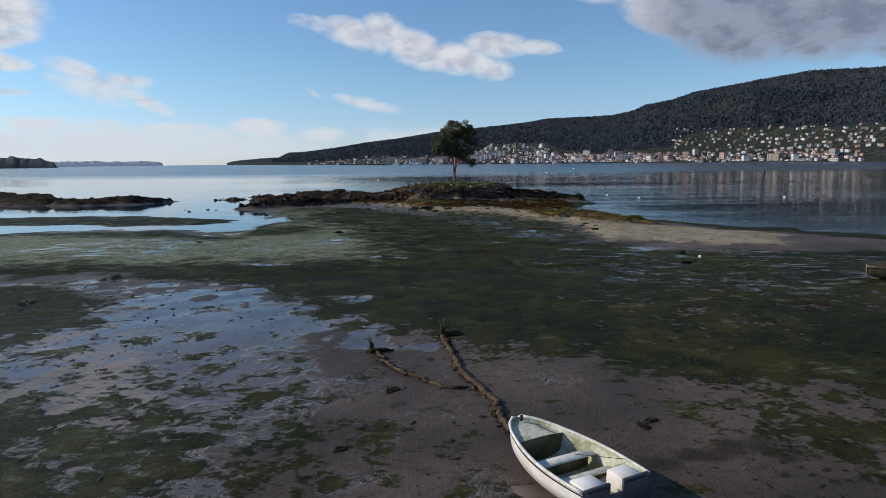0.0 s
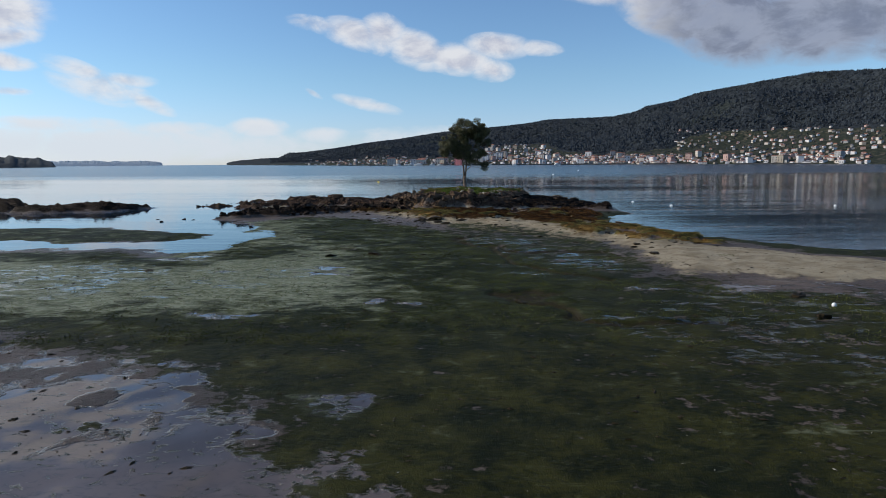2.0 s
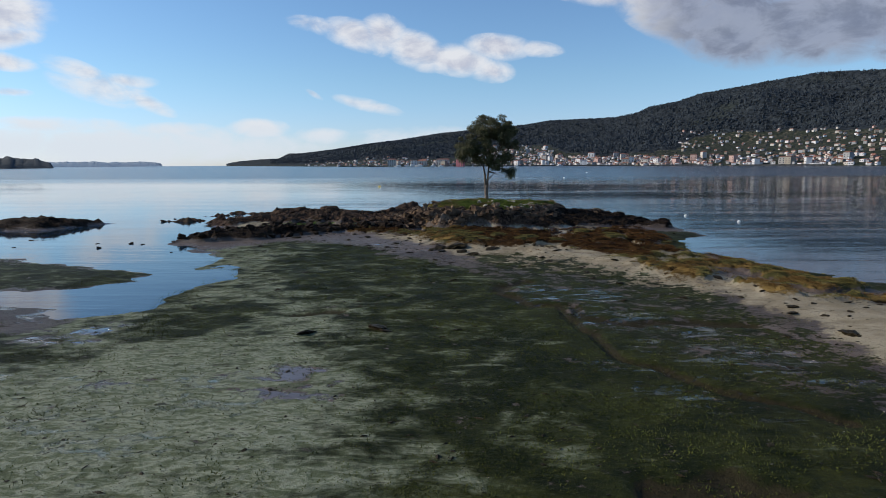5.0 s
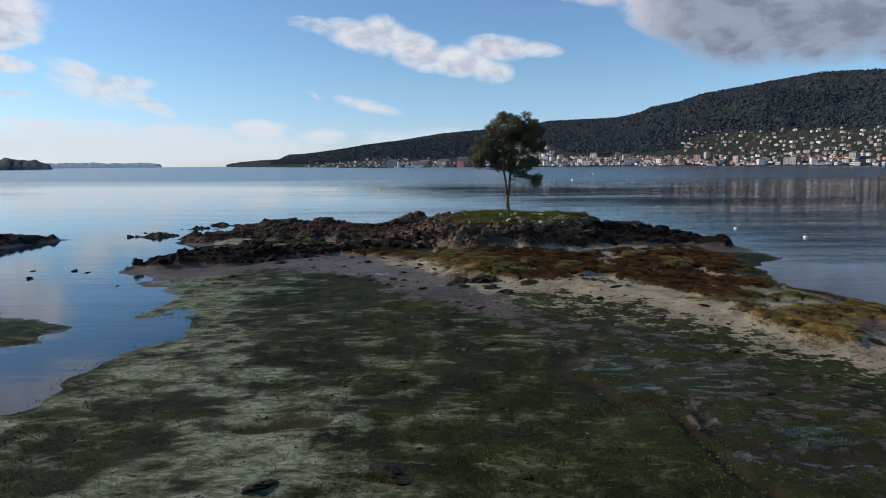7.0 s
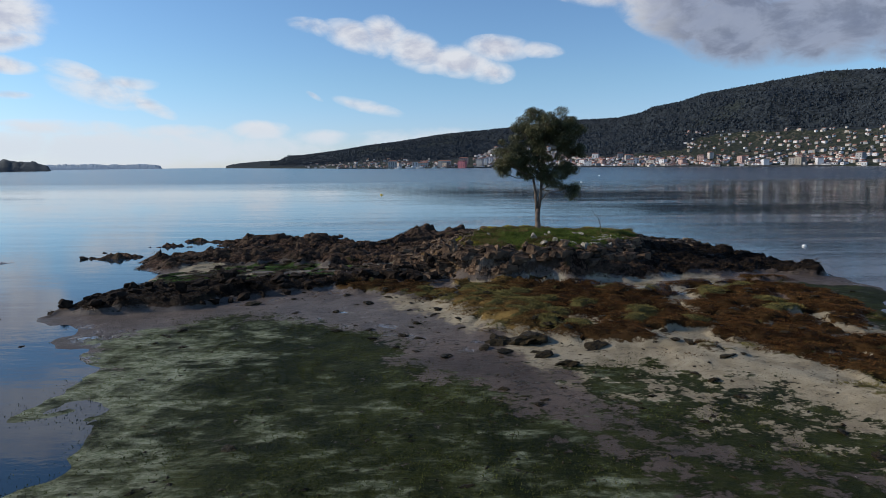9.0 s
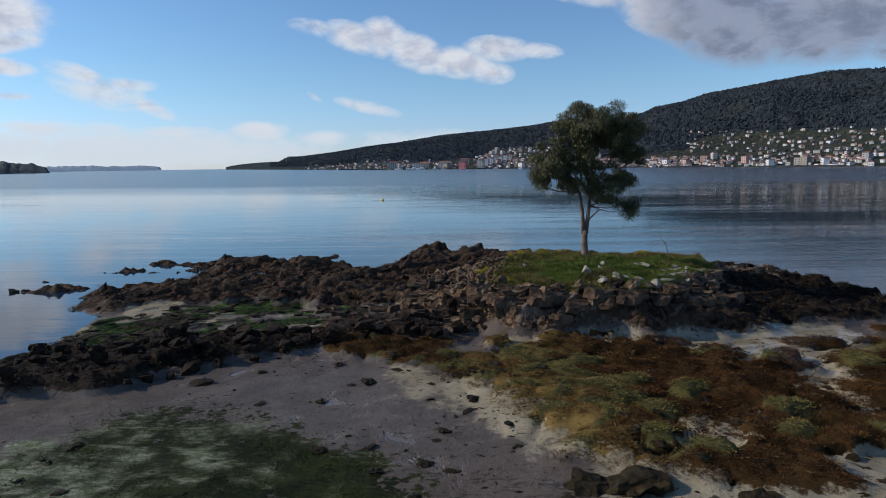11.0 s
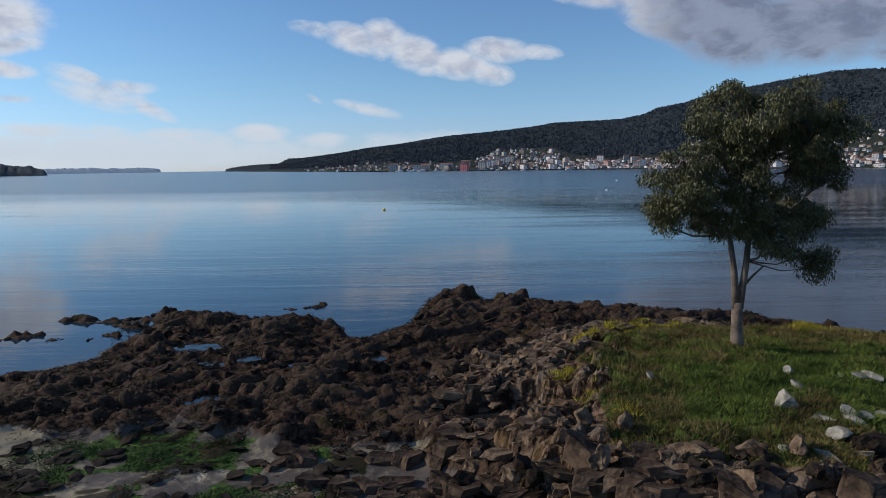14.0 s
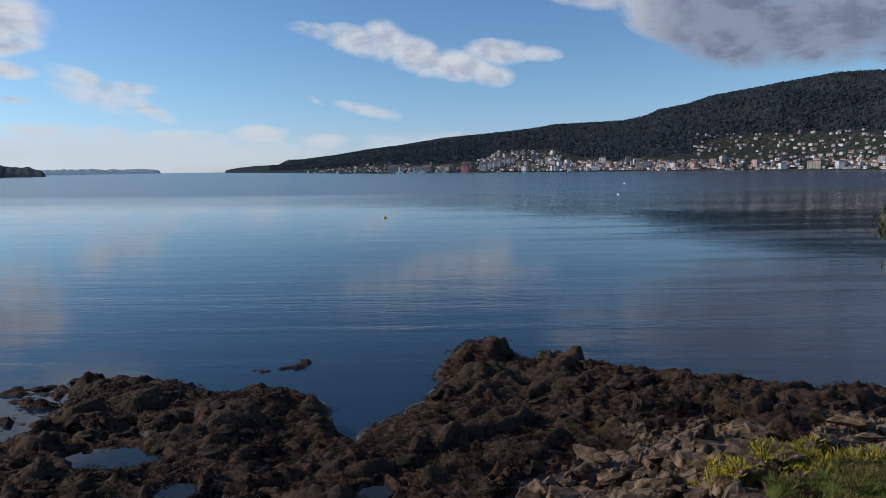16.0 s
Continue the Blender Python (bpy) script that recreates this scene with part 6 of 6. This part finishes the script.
BODY, ROOF, PANE = house_meshes()
BODIES = []
for w in WALLS + [M_RED]:
    c = BODY.copy()
    c.materials[0] = w
    BODIES.append(c)
ROOFM = []
for w in ROOFS:
    c = ROOF.copy()
    c.materials[0] = w
    ROOFM.append(c)
_s = np.linspace(0.0, 0.9, 400)


def on_hill(b, e):
    """The place on the far hillside at bearing b that is seen at the height angle e."""
    x, y, z, r = hill(np.full(400, b), _s)
    k = int(np.argmax(np.degrees(np.arctan2(z, r)) >= e))
    return x[k], y[k], z[k]


def town_house(b, e, wide, deep, high, roof_h, turn, wall, roof, rng):
    x, y, z = on_hill(b, e)
    big = high > 10
    kind = "apartment_block" if big else "house"
    tone = ("white", "cream", "rose", "grey", "stone", "red")[wall]
    h = thing(kind, f"{tone} {'apartment block' if big else 'house'} with a {('terracotta', 'russet', 'slate')[roof]} roof above the bay", "building", pose(x, y, z, 0, 0, turn - b), "town across the bay")

    def sub(name, mesh, loc, size):
        o = new(name, mesh)
        o.parent = h
        o.matrix_local = Matrix.LocRotScale(loc, None, size)
    sub("wall", BODIES[wall], (0, 0, 0), (wide, deep, high))
    sub("roof", ROOFM[roof], (0, 0, high), (wide, deep, roof_h))
    floors, cols = max(1, int(high / 3)), max(2, int(wide / 5))
    for f in range(floors):
        for c in range(cols):
            sub("window", PANE, ((c + 0.5) / cols * wide - wide / 2, -deep / 2, 1.7 + 3.0 * f), (1.5, 0.6, 1.5))


rng = np.random.default_rng(77)
ZONES = ((1.8, 9.8, 0.02, 1.75, 88, 0.30), (9.6, 19.5, 0.02, 0.75, 84, 0.16), (19, 33.8, 0.02, 0.75, 60, 0.14), (19.5, 35.0, 0.75, 2.75, 52, 0.05), (-13.0, 1.5, 0.02, 0.45, 40, 0.1), (-8.0, 0.5, 0.3, 0.75, 10, 0.0))
for b0, b1, e0, e1, n, blocks in ZONES:
    for _ in range(int(n * 0.95)):
        b = rng.uniform(b0, b1)
        e = e0 + (e1 - e0) * rng.uniform(0, 1) ** 1.25
        if b0 == 1.8:
            e *= min(1.0, 0.35 + 0.65 * math.sin(math.pi * (b - 1.2) / 9.4))
        if rng.random() < blocks:
            wide, deep, high, rh = rng.uniform(10, 15), rng.uniform(8, 10), rng.uniform(10.1, 11.5), rng.uniform(1.0, 2.0)
        else:
            wide, deep, high, rh = rng.uniform(5.0, 9.0), rng.uniform(5, 7), rng.uniform(2.8, 5.0), rng.uniform(1.0, 1.9)
        far = along(SHORE, b) / 1400
        if e0 > 0.5:
            wide, deep, high = wide * 0.72, deep * 0.75, min(high, 6.5) * 0.75
            e = 0.8 + 0.30 * round((e - 0.8) / 0.30) + 0.12 * math.sin(b * 1.7) + rng.normal(0, 0.035)
        wall = int(rng.choice(5, p=(0.46, 0.2, 0.12, 0.12, 0.1)))
        town_house(b, e, wide * far ** 0.3, deep, high, rh, rng.uniform(-80, 12), wall, int(rng.choice(3, p=(0.5, 0.34, 0.16))), rng)


def distant_houses():
    """The smallest houses of the town, too far to tell apart."""
    rng = np.random.default_rng(99)
    verts, faces, mats = [], [], []
    for b0, b1, e0, e1, n, _ in ZONES:
        for _k in range(int(n * (2.7 if e0 > 0.5 else 2.5))):
            b = rng.uniform(b0, b1)
            e = e0 + (e1 - e0) * rng.uniform(0, 1) ** 1.1
            if b0 == 1.8:
                e *= min(1.0, 0.35 + 0.65 * math.sin(math.pi * (b - 1.2) / 9.4))
            if e0 > 0.5:
                e = 0.8 + 0.30 * round((e - 0.8) / 0.30) + 0.12 * math.sin(b * 1.7) + rng.normal(0, 0.04)
            x, y, z = on_hill(b, e)
            w, d, h, r, a = rng.uniform(3.5, 7.5), rng.uniform(4, 6.5), rng.uniform(2, 4.2), rng.uniform(0.8, 1.7), radians(rng.uniform(-80, 12) - b)
            k = len(verts)
            loc = [(-1, -1, -2), (1, -1, -2), (1, 1, -2), (-1, 1, -2), (-1, -1, h), (1, -1, h), (1, 1, h), (-1, 1, h), (-0.8, 0, h + r), (0.8, 0, h + r)]
            for u, v, q in loc:
                u, v = u * w / 2, v * d / 2
                verts.append((x + u * math.cos(a) - v * math.sin(a), y + u * math.sin(a) + v * math.cos(a), z + q))
            for f in ((0, 1, 5, 4), (1, 2, 6, 5), (2, 3, 7, 6), (3, 0, 4, 7)):
                faces.append([k + i for i in f])
            wall, roof = int(rng.choice(5, p=(0.36, 0.2, 0.12, 0.16, 0.16))), 5 + int(rng.choice(3, p=(0.45, 0.35, 0.2)))
            mats += [wall] * 4
            for f in ((4, 5, 9, 8), (6, 7, 8, 9), (5, 6, 9), (7, 4, 8)):
                faces.append([k + i for i in f])
            mats += [roof] * 4
    me = bpy.data.meshes.new("distant_houses")
    me.from_pydata(verts, [], faces)
    for w in WALLS + ROOFS:
        me.materials.append(w)
    me.polygons.foreach_set("material_index", mats)
    tagged(new("distant_houses", me), "crowd of small white and red-roofed houses on the far slope", "houses", kind="stuff")


distant_houses()
# the stepped white blocks and the red shed by the harbour
for k in range(7):
    town_house(2.3 + 0.42 * k, 0.12 + 0.10 * k, 16, 12, 17 - k * 0.6, 1.2, -14, 0 if k % 3 else 1, 1, rng)
town_house(0.75, 0.02, 17, 14, 16, 1.0, -20, 5, 1, rng)
town_house(0.9, 0.30, 22, 12, 15, 2.0, -10, 2, 0, rng)
town_house(-0.8, 0.10, 30, 12, 14, 2.0, -12, 1, 0, rng)
town_house(-2.7, 0.10, 24, 12, 10.5, 2.0, -12, 1, 0, rng)
town_house(-5.4, 0.05, 20, 14, 16, 2.0, -10, 1, 0, rng)


def quay(b, length, label):
    d = float(along(SHORE, b)) - 14
    bm = bmesh.new()
    box(bm, -length / 2, length / 2, -4, 4, -2, 2.4, 0.4)
    ob = new("breakwater", mesh_of("breakwater", bm, M_QUAY, False))
    ob.matrix_world = pose(ORIGIN[0] + d * math.sin(radians(b)), ORIGIN[1] + d * math.cos(radians(b)), 0, 0, 0, -b)
    tagged(ob, label, "breakwater", "harbour walls", kind="structure")


for b, ln in ((-9.0, 70), (-6.5, 60), (4.5, 130), (9.0, 90), (14.0, 150), (28.5, 160), (20, 120)):
    quay(b, ln, "low dark harbour wall along the waterfront")


def motor_cruiser(b, off, size, turn):
    d = float(along(SHORE, b)) - off
    m = thing("motor_cruiser", "small white cabin cruiser moored off the town", "boat", pose(ORIGIN[0] + d * math.sin(radians(b)), ORIGIN[1] + d * math.cos(radians(b)), 0, 0, 0, turn), "boats in the harbour")
    bm = bmesh.new()
    rings = []
    for k in range(9):
        s = k / 8
        w, t = 0.17 * size * (1 - s ** 3) + 0.01, (0.11 + 0.05 * s) * size
        rings.append([bm.verts.new(p) for p in ((s * size, -w, t), (s * size, -w * 0.7, -0.05 * size), (s * size, w * 0.7, -0.05 * size), (s * size, w, t))])
    for r0, r1 in zip(rings, rings[1:]):
        for a in range(4):
            bm.faces.new((r0[a], r0[(a + 1) % 4], r1[(a + 1) % 4], r1[a]))
    bm.faces.new(rings[0][::-1])
    bm.faces.new(rings[-1])
    part("hull", bm, M_WBUOY, m, smooth=False)
    bm = bmesh.new()
    box(bm, 0.2 * size, 0.6 * size, -0.11 * size, 0.11 * size, 0.1 * size, 0.26 * size, 0.03 * size)
    part("cabin", bm, M_WBUOY, m, smooth=False)
    bm = bmesh.new()
    tube(bm, [(0.4 * size, 0, 0.25 * size), (0.4 * size, 0, 0.75 * size)], [0.012 * size, 0.008 * size], 5)
    part("mast", bm, M_QUAY, m, smooth=False)


for b, off, size, turn in ((-4.6, 30, 18, 170), (-3.9, 45, 22, 20), (-3.2, 25, 16, 10), (-2.6, 40, 20, 175), (-2.0, 60, 14, 0), (-1.2, 30, 12, 30), (3.4, 30, 12, 5), (6.0, 60, 10, 170), (9.4, 35, 14, 15), (11.5, 40, 11, 0), (-4.2, 60, 12, 0)):
    motor_cruiser(b, off, size, turn)


# woods: crowns that cover the slopes, stand on the skyline and between the houses
def far_trees():
    rng = np.random.default_rng(88)
    n = 34000
    b = rng.uniform(-16, 42, n)
    u = rng.random(n)
    s = np.where(u < 0.14, rng.uniform(0.95, 1.02, n), np.where(u < 0.30, rng.uniform(0.03, 0.6, n), rng.uniform(0.02, 1.0, n) ** 0.8))
    x, y, z, r = hill(b, s)
    field = along(FIELDS, b) > np.degrees(np.arctan2(z, r)) - 0.05
    keep = np.where(field, rng.random(n) < 0.13, True)
    x, y, z, b, s, field = x[keep], y[keep], z[keep], b[keep], s[keep], field[keep]
    co = np.array([(1, 0, -0.15), (0.3, 0.95, 0.05), (-0.8, 0.6, -0.1), (-0.8, -0.6, 0.1), (0.3, -0.95, -0.05), (0, 0, 1), (0, 0, -0.8)])
    fa = np.array([(k, (k + 1) % 5, 5) for k in range(5)] + [((k + 1) % 5, k, 6) for k in range(5)])
    n = len(x)
    hgt = rng.uniform(2.4, 4.8, n) * np.where(s > 0.94, 0.55, np.where(field, 0.55, 1.0))
    wid = hgt * rng.uniform(0.42, 0.7, n)
    jit = 1 + 0.35 * rng.standard_normal((n, len(co)))
    p = co[None] * jit[:, :, None] * np.stack([wid, wid, hgt], 1)[:, None] + np.stack([x, y, z + hgt * 0.5], 1)[:, None]
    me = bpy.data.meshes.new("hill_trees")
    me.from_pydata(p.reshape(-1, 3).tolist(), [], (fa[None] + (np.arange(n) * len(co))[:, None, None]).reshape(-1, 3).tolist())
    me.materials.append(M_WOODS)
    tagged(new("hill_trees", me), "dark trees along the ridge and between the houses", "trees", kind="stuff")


far_trees()
